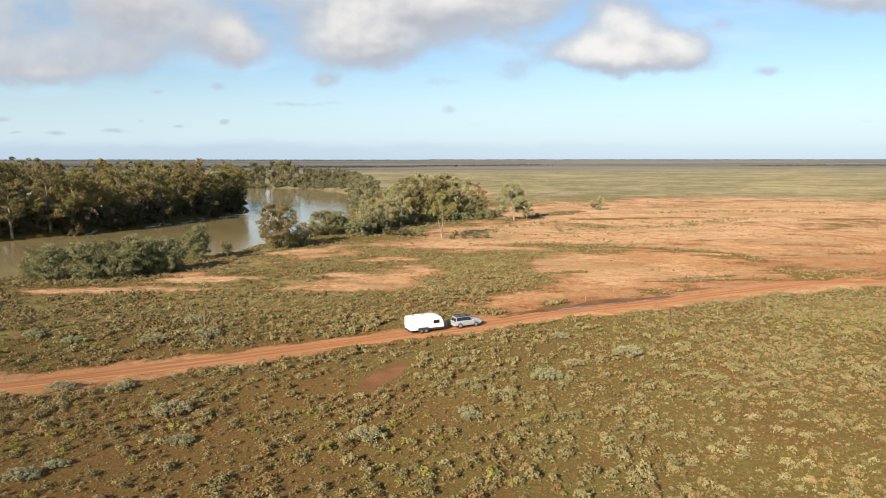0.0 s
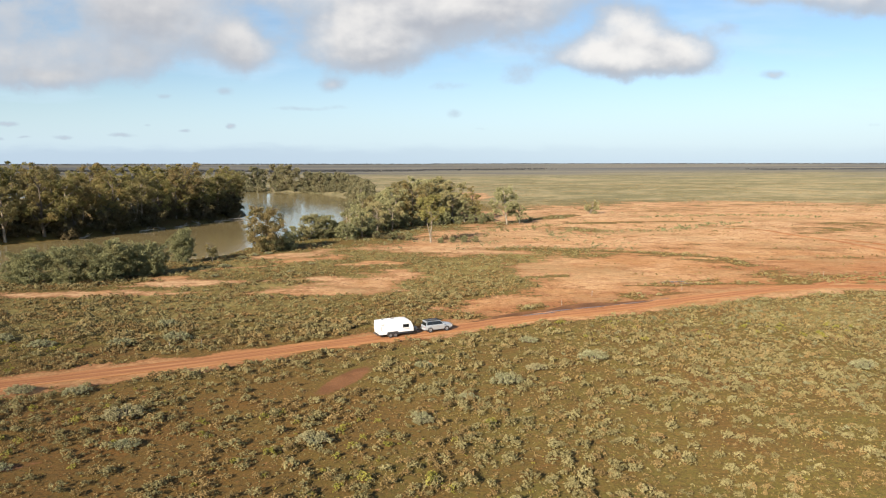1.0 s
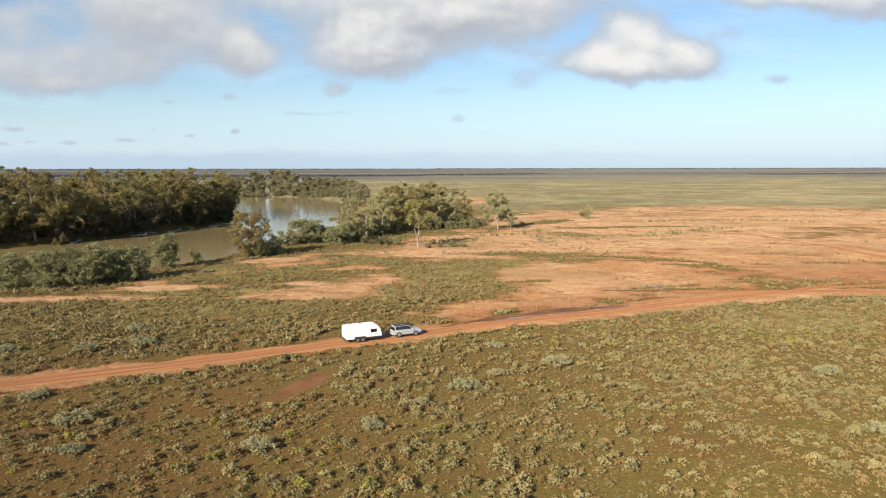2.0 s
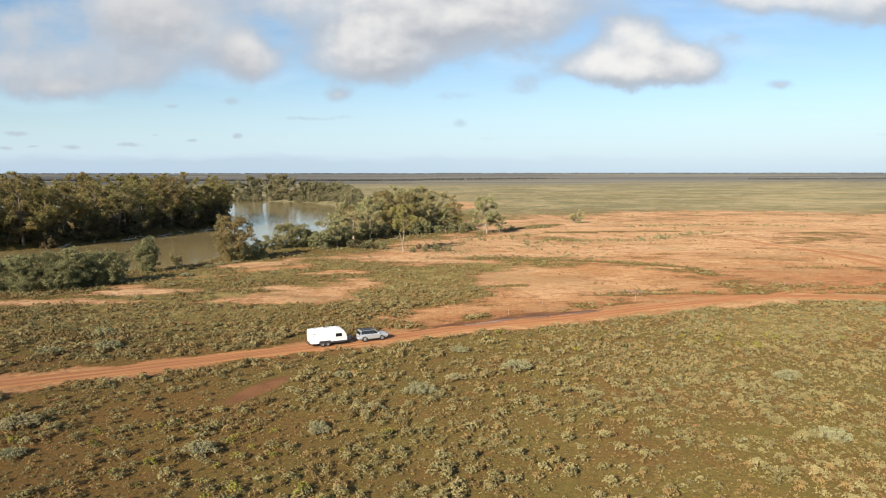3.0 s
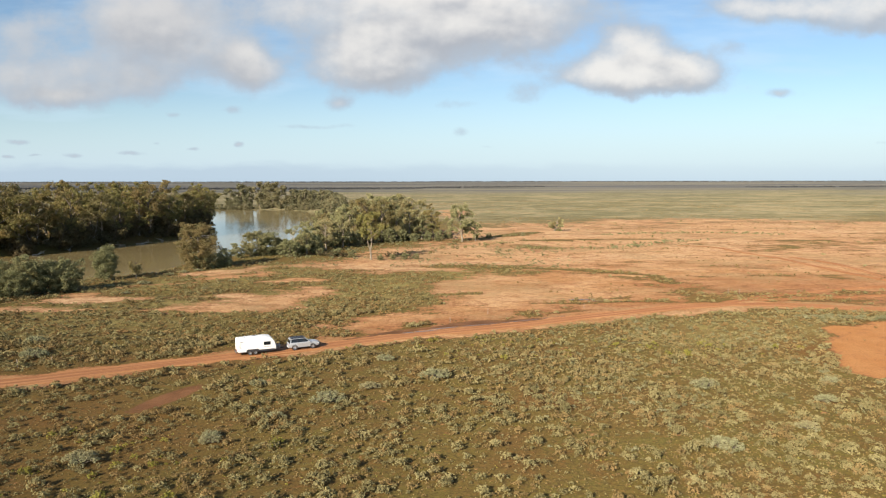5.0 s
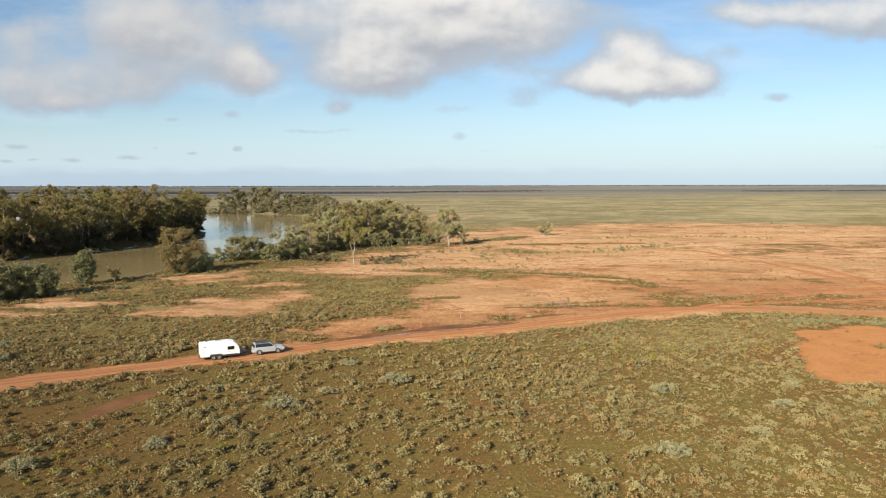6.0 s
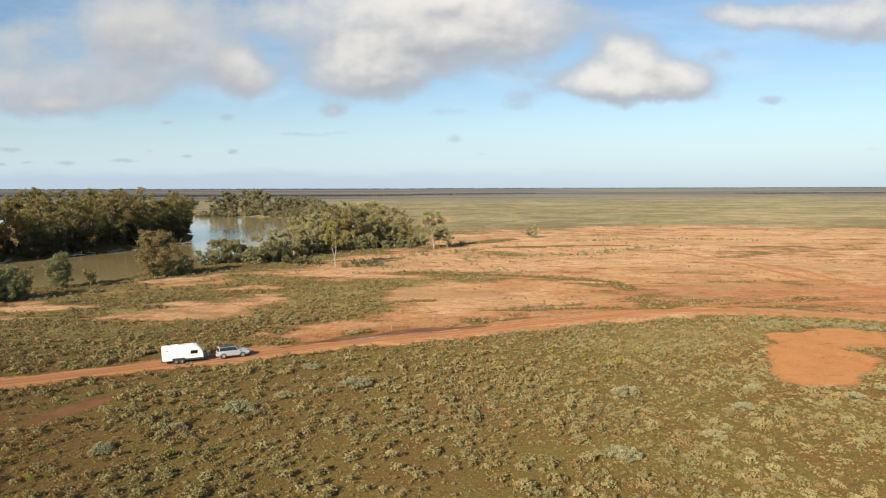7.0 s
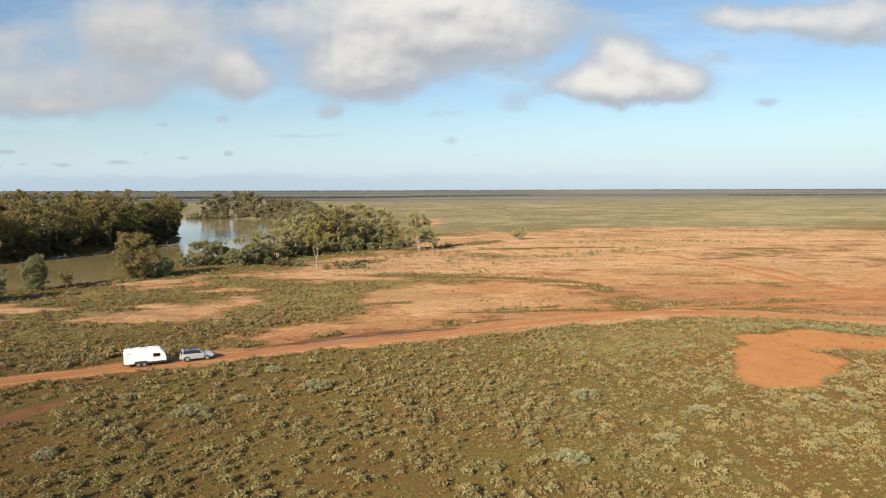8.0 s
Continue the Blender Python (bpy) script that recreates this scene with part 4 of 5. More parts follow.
def scrub_cover(x, y):
    b = bareness(x, y)
    open_ = 1 - smooth(0.25, 0.6, b + (fbm(x * 0.3, y * 0.3, 77) - 0.5) * 0.5)
    wet = 1 - smooth(0.2, 0.5, blob(x, y, MUD))
    patchy = 0.40 + 0.60 * smooth(0.36, 0.56, fbm(x * 0.13, y * 0.13, 91))
    return open_ * wet * patchy * (river_distance(x, y) > 5) * (road_distance(x, y) > 3.4)


near_shapes = [bush_shape(i, 10 + i % 5, 8, 0.062) for i in range(16)]
next_shapes = [bush_shape(20 + i, 7 + i % 3, 5, 0.090, tuft=0.13) for i in range(12)]
mid_shapes = [bush_shape(40 + i, 5, 4, 0.13, tuft=0.15) for i in range(12)]
far_shapes = [bush_shape(70 + i, 4, 3, 0.19, tuft=0.17) for i in range(10)]

x, y = sow(15500, -75, 150, 46, 112, 1, scrub_cover)
r = np.random.default_rng(2)
size = 0.55 + 1.6 * r.random(len(x)) ** 2.3
pick = np.clip(r.random(len(x)) + (fbm(x * 0.03, y * 0.03, 55) - 0.5) * 0.8, 0, 0.9999)
for nm, lo, hi, mat, lab in (("saltbush_scrub", 0, 0.50, SALT, "low pale grey-green saltbush scrub"), ("herb_scrub", 0.50, 0.95, TUFT, "low olive and tan herb tufts"), ("green_scrub", 0.95, 1.0, LIME, "low yellow-green herb clumps")):
    for shapes, zone in ((near_shapes, y < 92), (next_shapes, y >= 92)):
        k = (pick >= lo) & (pick < hi) & zone
        scatter(nm, x[k], y[k], size[k] * (0.9 if mat is not SALT else 1.0), shapes, mat, lab, 3)
x, y = sow(17000, 10, 150, 60, 148, 35, lambda x, y: scrub_cover(x, y) * smooth(20, 60, x) * smooth(64, 100, y) * (y < road_line(x) - 4))
size = 0.45 + 0.75 * r.random(len(x)) ** 1.8
k = r.random(len(x)) < 0.35
scatter("saltbush_scrub", x[k], y[k], size[k], next_shapes, SALTGREY, "dense silver-grey saltbush scrub below the road", 36)
scatter("herb_scrub", x[~k], y[~k], size[~k] * 0.85, next_shapes, SALT, "dense low olive-grey herb scrub below the road", 37)
tiny_shapes = [bush_shape(90 + i, 2, 4, 0.17, 0.25, 0.3, 0.2) for i in range(12)]
x, y = sow(46000, -70, 140, 46, 118, 12, lambda x, y: np.sqrt(scrub_cover(x, y)))
size = 0.2 + 0.35 * r.random(len(x)) ** 2
pick = r.random(len(x))
for lo, hi, mat in ((0, 0.35, SALT), (0.35, 0.96, TUFT), (0.96, 1.0, LIME)):
    k = (pick >= lo) & (pick < hi)
    scatter("herb_tufts", x[k], y[k], size[k], tiny_shapes, mat, "small dry herb tufts between the bushes", 13)
x, y = sow(38000, -110, 170, 112, 215, 5, scrub_cover)
size = 0.5 + 1.25 * r.random(len(x)) ** 2.4
pick = r.random(len(x))
for nm, lo, hi, mat, lab in (("saltbush_scrub", 0, 0.6, SALT, "low pale grey-green saltbush scrub"), ("herb_scrub", 0.6, 1.0, TUFT, "low olive and tan herb tufts")):
    k = (pick >= lo) & (pick < hi)
    scatter(nm, x[k], y[k], size[k], mid_shapes, mat, lab, 6, tall=0.9)
x, y = sow(5200, -95, 25, 92, 150, 15, lambda x, y: scrub_cover(x, y) * smooth(0.42, 0.56, fbm(x * 0.07, y * 0.07, 93)) * (y > road_line(x) + 5))
size = 1.3 + 1.5 * r.random(len(x)) ** 1.8
k = r.random(len(x)) < 0.55
scatter("saltbush_scrub", x[k], y[k], size[k], next_shapes, SALT, "waist-high olive-grey saltbush beyond the road", 16, tall=0.9)
scatter("herb_scrub", x[~k], y[~k], size[~k] * 0.9, next_shapes, TUFT, "waist-high olive-brown bushes beyond the road", 18, tall=0.9)
x, y = sow(42000, -120, 560, 215, 900, 7, lambda x, y: scrub_cover(x, y) * smooth(0.45, 0.58, fbm(x * 0.018, y * 0.05, 99)))
size = 0.5 + 0.8 * r.random(len(x)) ** 2
scatter("herb_scrub", x, y, size, far_shapes, TUFT, "low olive scrub on the plain", 8, tall=0.7)
x, y = sow(60000, -60, 420, 110, 520, 9, lambda x, y: 0.5 * smooth(0.3, 0.6, bareness(x, y)) * smooth(0.50, 0.60, fbm(x * 0.03, y * 0.07, 66)) * smooth(0.42, 0.62, fbm(x * 0.2, y * 0.3, 67)) * (road_distance(x, y) > 4))
size = 0.4 + 0.9 * r.random(len(x)) ** 2
scatter("herb_scrub", x, y, size, far_shapes, TUFT, "sparse dry tufts on bare red earth", 10, tall=0.7)

x, y = sow(5000, -60, 70, 205, 345, 21, lambda x, y: np.maximum(scrub_cover(x, y), 0.5 * smooth(0.50, 0.6, fbm(x * 0.06, y * 0.06, 95)) * (river_distance(x, y) > 4)))
size = 0.6 + 1.2 * r.random(len(x)) ** 2.2
k = r.random(len(x)) < 0.6
scatter("saltbush_scrub", x[k], y[k], size[k], mid_shapes, SALTGREY, "grey-green low scrub along the river bank", 22)
scatter("herb_scrub", x[~k], y[~k], size[~k], mid_shapes, BUSH, "dark green low scrub along the river bank", 23)
x, y = sow(1700, 15, 330, 195, 470, 24, lambda x, y: 0.7 * smooth(0.52, 0.60, fbm(x * 0.03, y * 0.05, 97)))
size = 0.9 + 1.7 * r.random(len(x)) ** 1.8
scatter("saltbush_scrub", x, y, size, mid_shapes, SALT, "scattered olive bushes on the red plain", 25, tall=0.8)

line = smooth_line([(96, 131), (104, 130.5), (111, 129.2), (115.3, 125.8), (120.2, 122.4), (130, 119), (142, 114)], 0.3)
x, y = line[:, 0] + r.normal(0, 0.8, len(line)), line[:, 1] + r.normal(0, 0.8, len(line))
scatter("saltbush_scrub", x, y, 1.0 + 0.9 * r.random(len(x)), next_shapes, SALTGREY, "pale low shrubs along the rim of the claypan", 27)
for i, pts in enumerate([[(75, 262), (95, 268), (118, 290), (140, 300)], [(45, 255), (60, 262), (72, 258)], [(100, 330), (150, 345), (190, 335)], [(20, 262), (40, 275), (52, 290)]]):
    line = smooth_line(pts, 0.8)
    x, y = line[:, 0] + r.normal(0, 2.2, len(line)), line[:, 1] + r.normal(0, 3.0, len(line))
    scatter("saltbush_scrub", x, y, 0.9 + 1.6 * r.random(len(x)) ** 1.5, mid_shapes, SALT if i % 2 else BUSH, "straggling line of low olive shrubs on the red plain", 28 + i)

# the large grey saltbushes, each to be told apart: place and width in metres
BIG = [(-50.0, 84.0, 3.9), (-42.2, 83.5, 3.9), (-32.0, 75.2, 5.0), (-39.9, 59.2, 3.7), (-37.9, 61.7, 2.6), (-27.9, 67.3, 3.1), (-8.1, 68.1, 4.3), (3.4, 74.0, 2.8), (14.1, 88.0, 4.9)]
BIG += [(19.1, 94.1, 3.2), (28.4, 99.2, 5.0), (8.8, 81.9, 2.8), (2.6, 95.4, 2.8), (-69.4, 109.6, 4.4), (-60.7, 106.1, 4.3), (-48.0, 106.8, 4.3), (-45.8, 119.8, 4.6), (-39.8, 110.0, 5.0)]
BIG += [(61.1, 73.0, 4.4), (86.8, 98.1, 3.2), (81.5, 89.5, 3.3), (99.0, 94.1, 3.1), (67.3, 95.3, 4.4), (105.7, 97.4, 3.2), (73.7, 79.5, 2.9), (19.8, 109.0, 3.4), (3.0, 75.5, 2.7)]

BIG += [(-58.9, 208.0, 3.2), (-57.0, 214.2, 3.0), (-58.5, 189.4, 3.8), (-65.9, 184.7, 2.8), (-55.5, 173.0, 2.6), (-37.1, 180.6, 2.6), (-53.5, 218.0, 3.0), (-34.6, 195.3, 2.6)]


def make_saltbush(seed):
    r = np.random.default_rng(seed)
    root = new("saltbush")
    n = 90
    a, d = r.random(n) * math.tau, np.sqrt(r.random(n)) * 0.42
    c = np.stack([np.cos(a) * d, np.sin(a) * d * 0.8, 0.04 + 0.24 * np.sqrt(np.clip(1 - (d / 0.45) ** 2, 0, 1)) * (0.55 + 0.6 * r.random(n))], 1)
    rad = 0.040 + 0.030 * r.random(n)
    v = sprays(c, rad, 22, 0.017, r, 0.95, 0.3, 0.4, 0.5)[0]
    v[:, 2] = np.maximum(v[:, 2], 0)
    tone = np.repeat(r.random(n), 22 * 3)
    leaves = new("foliage", raw_mesh("foliage", v, np.arange(len(v)).reshape(-1, 3), SILVERBUSH, tint=tone))
    leaves.parent = root
    bm = bmesh.new()
    for p in c[::3]:
        tube(bm, [Vector((0, 0, -0.02)), Vector(p) * 0.5, Vector(p)], [0.014, 0.010, 0.004], 4)
    part("stems", bm, DARKBARK, root)
    return root


bushes = [make_saltbush(200 + i) for i in range(5)]
pr = random.Random(5)
for i, (bx, by, w) in enumerate(BIG):
    c = copy_thing(bushes[i % 5], Matrix())
    z = float(ground_height(np.array([bx]), np.array([by]))[0])
    c.matrix_basis = Matrix.Translation((bx, by, z)) @ Matrix.Rotation(pr.uniform(-0.5, 0.5), 4, "Z") @ Matrix.Diagonal((w * 1.15, w * 1.05, w * 0.95, 1))
    tagged(c, ("broad" if w > 4 else "rounded") + " silver-grey saltbush among low scrub", "shrub", "large saltbushes")
for b in bushes:
    for o in (*b.children_recursive, b):
        bpy.data.objects.remove(o)


def woodland(name, spots, label, seed):
    """A far belt of trees as one mass of leaf sprays."""
    r = np.random.default_rng(seed)
    cs, rs = [], []
    for x0, y0, x1, y1, n, h in spots:
        t = r.random(n)
        x = x0 + (x1 - x0) * t + r.normal(0, 25, n)
        y = y0 + (y1 - y0) * t + r.normal(0, 40, n)
        z = ground_height(x, y)
        hh = h * (0.5 + 0.7 * r.random(n))
        cs.append(np.stack([x, y, z + hh * 0.5], 1))
        rs.append(hh * 0.7)
    v, f = sprays(np.vstack(cs), np.concatenate(rs), 8, 2.4, r, 0.5)
    return tagged(new(name, raw_mesh(name, v, f, WOODS)), label, "woodland", kind="stuff")


woodland("far_woodland", [(-1900, 2200, -300, 2450, 2200, 5), (-300, 2450, 380, 2700, 500, 5), (1150, 2500, 2600, 2300, 700, 4), (-3300, 4450, 3700, 4500, 2600, 5)], "distant dark belts of low trees along the horizon", 17)

# ---- car and caravan ----
WHITE = plain("white_van_panel", (0.80, 0.80, 0.78), 0.35, 0.0, 0.05, 1.5)
CHEQUER = plain("dark_checker_plate", (0.05, 0.05, 0.055), 0.45, 0.3, 0.12)
BLACK = plain("black_plastic", (0.02, 0.02, 0.022), 0.5)
RUBBER = plain("dusty_tyre_rubber", (0.035, 0.03, 0.028), 0.85, 0.0, 0.2)
SILVER = plain("silver_car_paint", (0.50, 0.52, 0.54), 0.30, 0.4, 0.06, 2.0)
ALLOY = plain("alloy_wheel", (0.5, 0.5, 0.5), 0.35, 0.9, 0.15)
TINTED = plain("tinted_glass", (0.012, 0.015, 0.018), 0.06, 0.0, 0.0, **{"Specular IOR Level": 0.7})
GREYMARK = plain("grey_vinyl_stripe", (0.22, 0.23, 0.24), 0.4)
RED_LENS = plain("red_lamp_lens", (0.45, 0.02, 0.015), 0.15)
CLEAR_LENS = plain("clear_lamp_lens", (0.75, 0.76, 0.76), 0.1)
STEEL = plain("galvanised_steel", (0.30, 0.30, 0.30), 0.5, 0.8)


def loft(sections):
    """A closed skin over a row of rings of equal count."""
    bm = bmesh.new()
    rings = [[bm.verts.new(p) for p in ring] for ring in sections]
    n = len(rings[0])
    for a, b in zip(rings, rings[1:]):
        for k in range(n):
            bm.faces.new((a[k], a[(k + 1) % n], b[(k + 1) % n], b[k]))
    bm.faces.new(rings[0][::-1])
    bm.faces.new(rings[-1])
    bmesh.ops.recalc_face_normals(bm, faces=bm.faces)
    return bm


def box(lo, hi, bevel=0.02, bm=None):
    fresh = bmesh.new()
    bmesh.ops.create_cube(fresh, size=1.0)
    for v in fresh.verts:
        v.co = Vector([(a + b) / 2 + c * (b - a) for a, b, c in zip(lo, hi, v.co)])
    if bevel:
        bmesh.ops.bevel(fresh, geom=fresh.edges[:], offset=bevel, segments=2, profile=0.6, affect="EDGES")
    if bm is None:
        return fresh
    me = bpy.data.meshes.new("tmp")
    fresh.to_mesh(me)
    fresh.free()
    bm.from_mesh(me)
    bpy.data.meshes.remove(me)
    return bm


def lathe(profile, steps=28):
    """A wheel shape: (radius, across) turned about the y axis."""
    bm = bmesh.new()
    rings = [[bm.verts.new((r * math.cos(k * math.tau / steps), y, r * math.sin(k * math.tau / steps))) for r, y in profile] for k in range(steps)]
    for a, b in zip(rings, rings[1:] + rings[:1]):
        for i in range(len(profile) - 1):
            bm.faces.new((a[i], a[i + 1], b[i + 1], b[i]))
    bmesh.ops.recalc_face_normals(bm, faces=bm.faces)
    return bm


def panel(points, thick, axis_y):
    """A flat piece in the x-z plane at y = axis_y, with thickness."""
    bm = bmesh.new()
    f = bm.faces.new([bm.verts.new((x, axis_y, z)) for x, z in points])
    ext = bmesh.ops.extrude_face_region(bm, geom=[f])
    for v in ext["geom"]:
        if isinstance(v, bmesh.types.BMVert):
            v.co.y += thick
    bmesh.ops.recalc_face_normals(bm, faces=bm.faces)
    return bm


def add_wheel(parent, x, y, radius, width, mat_rim):
    w = width / 2
    out = math.copysign(1, y)
    tyre = part("tyre", lathe([(radius * 0.62, -w * 0.9), (radius * 0.9, -w), (radius, -w * 0.72), (radius, w * 0.72), (radius * 0.9, w), (radius * 0.62, w * 0.9)]), RUBBER, None)
    hub = new("wheel")
    hub.parent = parent
    hub.location = (x, y, radius)
    tyre.parent = hub
    part("rim", lathe([(radius * 0.64, out * w * 0.3), (radius * 0.63, out * w * 0.85), (radius * 0.52, out * w * 0.7), (radius * 0.25, out * w * 0.45), (radius * 0.14, out * w * 0.75), (0.0, out * w * 0.75)]), mat_rim, hub)
    bm = bmesh.new()
    for k in range(5):
        a = k * math.tau / 5
        c, s = math.cos(a), math.sin(a)
        p = [Vector((radius * q * c - t * s, out * w * 0.8, radius * q * s + t * c)) for q, t in ((0.15, -0.035), (0.58, -0.05), (0.58, 0.05), (0.15, 0.035))]
        bm.faces.new([bm.verts.new(v) for v in p])
    g = bmesh.ops.extrude_face_region(bm, geom=bm.faces[:])
    for v in g["geom"]:
        if isinstance(v, bmesh.types.BMVert):
            v.co.y -= out * 0.03
    part("spokes", bm, mat_rim, hub)


def hull_ring(x, z0, z1, w0, w1, crown=0.06, k=6):
    """A cross section with rounded shoulders, from z0 to z1, half widths w0 below and w1 above."""
    right = [(w0 * 0.86, z0), (w0, z0 + 0.10), (w0 * 1.0, z0 + (z1 - z0) * 0.45), (w1 * 1.0 + (w0 - w1) * 0.25, z0 + (z1 - z0) * 0.8), (w1 * 0.94, z1 - 0.035), (w1 * 0.72, z1), (0, z1 + crown * 0.4)]
    left = [(-y, z) for y, z in right[-2::-1]]
    return [(x, -y, z) for y, z in right] + [(x, -y, z) for y, z in left]


def build_car():
    car = new("car")
    # lower body, bumper to bumper
    st = [(-2.42, 0.55, 1.08, 0.80), (-2.34, 0.42, 1.18, 0.93), (-1.9, 0.36, 1.29, 0.97), (-0.6, 0.34, 1.29, 0.98), (0.75, 0.34, 1.28, 0.98), (1.05, 0.36, 1.27, 0.97), (1.7, 0.38, 1.22, 0.96), (2.2, 0.42, 1.12, 0.92), (2.42, 0.50, 0.98, 0.80)]
    body = part("body", loft([hull_ring(x, a, b, w, w * 0.95) for x, a, b, w in st]), SILVER, car, "silver metallic body")
    # cabin glass with the painted roof on it
    cab = [(-2.30, 1.02, 1.20, 0.88, 0.86), (-2.12, 1.02, 1.74, 0.90, 0.72), (-1.8, 1.02, 1.80, 0.91, 0.74), (-0.2, 1.02, 1.83, 0.91, 0.75), (0.30, 1.02, 1.80, 0.91, 0.74), (1.12, 1.02, 1.14, 0.88, 0.84)]
    part("window_glass", loft([[(x, -w0, a), (x, -w1, b), (x, w1, b), (x, w0, a)] for x, a, b, w0, w1 in cab]), TINTED, car, "dark tinted windows")
    part("roof", loft([hull_ring(x, z - 0.07, z, 0.77, 0.74, 0.05) for x, z in ((-2.20, 1.76), (-2.0, 1.85), (-0.9, 1.89), (0.1, 1.87), (0.38, 1.80))]), SILVER, car)
    for side in (-1, 1):
        for x0, x1, top0, top1 in ((-2.22, -2.10, -2.06, -1.94), (-1.12, -1.00, -1.05, -0.95), (-0.02, 0.08, -0.05, 0.04), (1.02, 1.14, 0.26, 0.36)):
            part("pillar", loft([[(x0, side * 0.905, 1.04), (x1, side * 0.905, 1.04), (x1, side * 0.86, 1.04), (x0, side * 0.86, 1.04)],
                                 [(top0, side * 0.765, 1.80), (top1, side * 0.765, 1.80), (top1, side * 0.71, 1.80), (top0, side * 0.71, 1.80)]]), BLACK if -1.5 < x0 < 0.5 else SILVER, car)
        for x0, x1 in ((-1.02, -0.02), (0.0, 1.02)):
            d = part("door", panel([(x0, 0.50), (x1, 0.50), (x1, 1.16), (x0, 1.16)], 0.012, side * 0.985 - 0.006), SILVER, car)
            part("door_handle", box((x0 + 0.08, side * 1.005 - 0.015, 1.03), (x0 + 0.28, side * 1.005 + 0.015, 1.07), 0.008), SILVER, d)
        m = part("mirror", box((0.82, side * 1.06 - 0.11, 1.16), (0.98, side * 1.06 + 0.11, 1.36), 0.04), SILVER, car)
        part("running_board", box((-1.0, side * 0.97 - 0.07, 0.30), (1.0, side * 0.97 + 0.07, 0.36), 0.02), BLACK, car)
        part("tail_lamp", box((-2.40, side * 0.80 - 0.09, 0.82), (-2.28, side * 0.80 + 0.09, 1.06), 0.03), RED_LENS, car)
        part("headlight", box((2.16, side * 0.72 - 0.18, 0.72), (2.40, side * 0.72 + 0.14, 0.92), 0.05), CLEAR_LENS, car)
        for x in (-1.48, 1.38):
            part("wheel_arch", lathe([(0.47, side * 0.80), (0.47, side * 0.992), (0.40, side * 0.985), (0.40, side * 0.80)]), BLACK, car).location = (x, 0, 0.42)
            add_wheel(car, x, side * 0.86, 0.40, 0.27, ALLOY)
    part("grille", box((2.36, -0.50, 0.62), (2.46, 0.50, 0.84), 0.02), BLACK, car)
    bar = bmesh.new()
    for z in (0.58, 0.80, 1.0):
        tube(bar, [Vector((2.44, -0.82, z)), Vector((2.58, -0.55, z)), Vector((2.58, 0.55, z)), Vector((2.44, 0.82, z))], [0.035] * 4, 8)
    for yy in (-0.5, 0.5):
        tube(bar, [Vector((2.57, yy, 0.5)), Vector((2.58, yy, 1.04))], [0.04, 0.04], 8)
    part("bull_bar", bar, STEEL, car)
    part("windscreen", loft([[(1.13, -0.82, 1.13), (1.16, -0.82, 1.13), (0.39, -0.69, 1.81), (0.36, -0.69, 1.81)], [(1.13, 0.82, 1.13), (1.16, 0.82, 1.13), (0.39, 0.69, 1.81), (0.36, 0.69, 1.81)]]), TINTED, car)
    part("rear_bumper", box((-2.50, -0.85, 0.42), (-2.36, 0.85, 0.64), 0.04), SILVER, car)
    rack = new("roof_rack")
    rack.parent = car
    frame_bm = bmesh.new()
    for yy in (-0.68, 0.68):
        box((-2.02, yy - 0.03, 1.97), (0.16, yy + 0.03, 2.05), 0.012, frame_bm)
    for xx in (-2.02, 0.12):
        box((xx - 0.03, -0.68, 1.97), (xx + 0.03, 0.68, 2.05), 0.012, frame_bm)
    for xx in (-1.8, -0.9, 0.0):
        for yy in (-0.66, 0.66):
            box((xx - 0.04, yy - 0.03, 1.84), (xx + 0.04, yy + 0.03, 1.98), 0.01, frame_bm)
    part("rack_frame", frame_bm, BLACK, rack)
    for k in range(9):
        xx = -1.85 + k * 0.225
        part("rack_slat", box((xx - 0.05, -0.66, 1.985), (xx + 0.05, 0.66, 2.02), 0.006), BLACK, rack)
    part("plate", box((-2.53, -0.2, 0.50), (-2.50, 0.2, 0.60), 0.004), WHITE, car)
    return tagged(car, "silver four-wheel-drive wagon with black roof rack, towing a caravan", "car")


def van_ring(x, z0, z1, w, rnd=0.16):
    """A caravan cross section with rounded roof edges."""
    pts = [(w, z0)]
    for k in range(5):
        a = math.pi / 2 * k / 4
        pts.append((w - rnd + rnd * math.cos(a), z1 - rnd + rnd * math.sin(a)))
    pts.append((0, z1 + 0.03))
    left = [(-y, z) for y, z in pts[-2::-1]]
    return [(x, -y, z) for y, z in pts] + [(x, -y, z) for y, z in left]


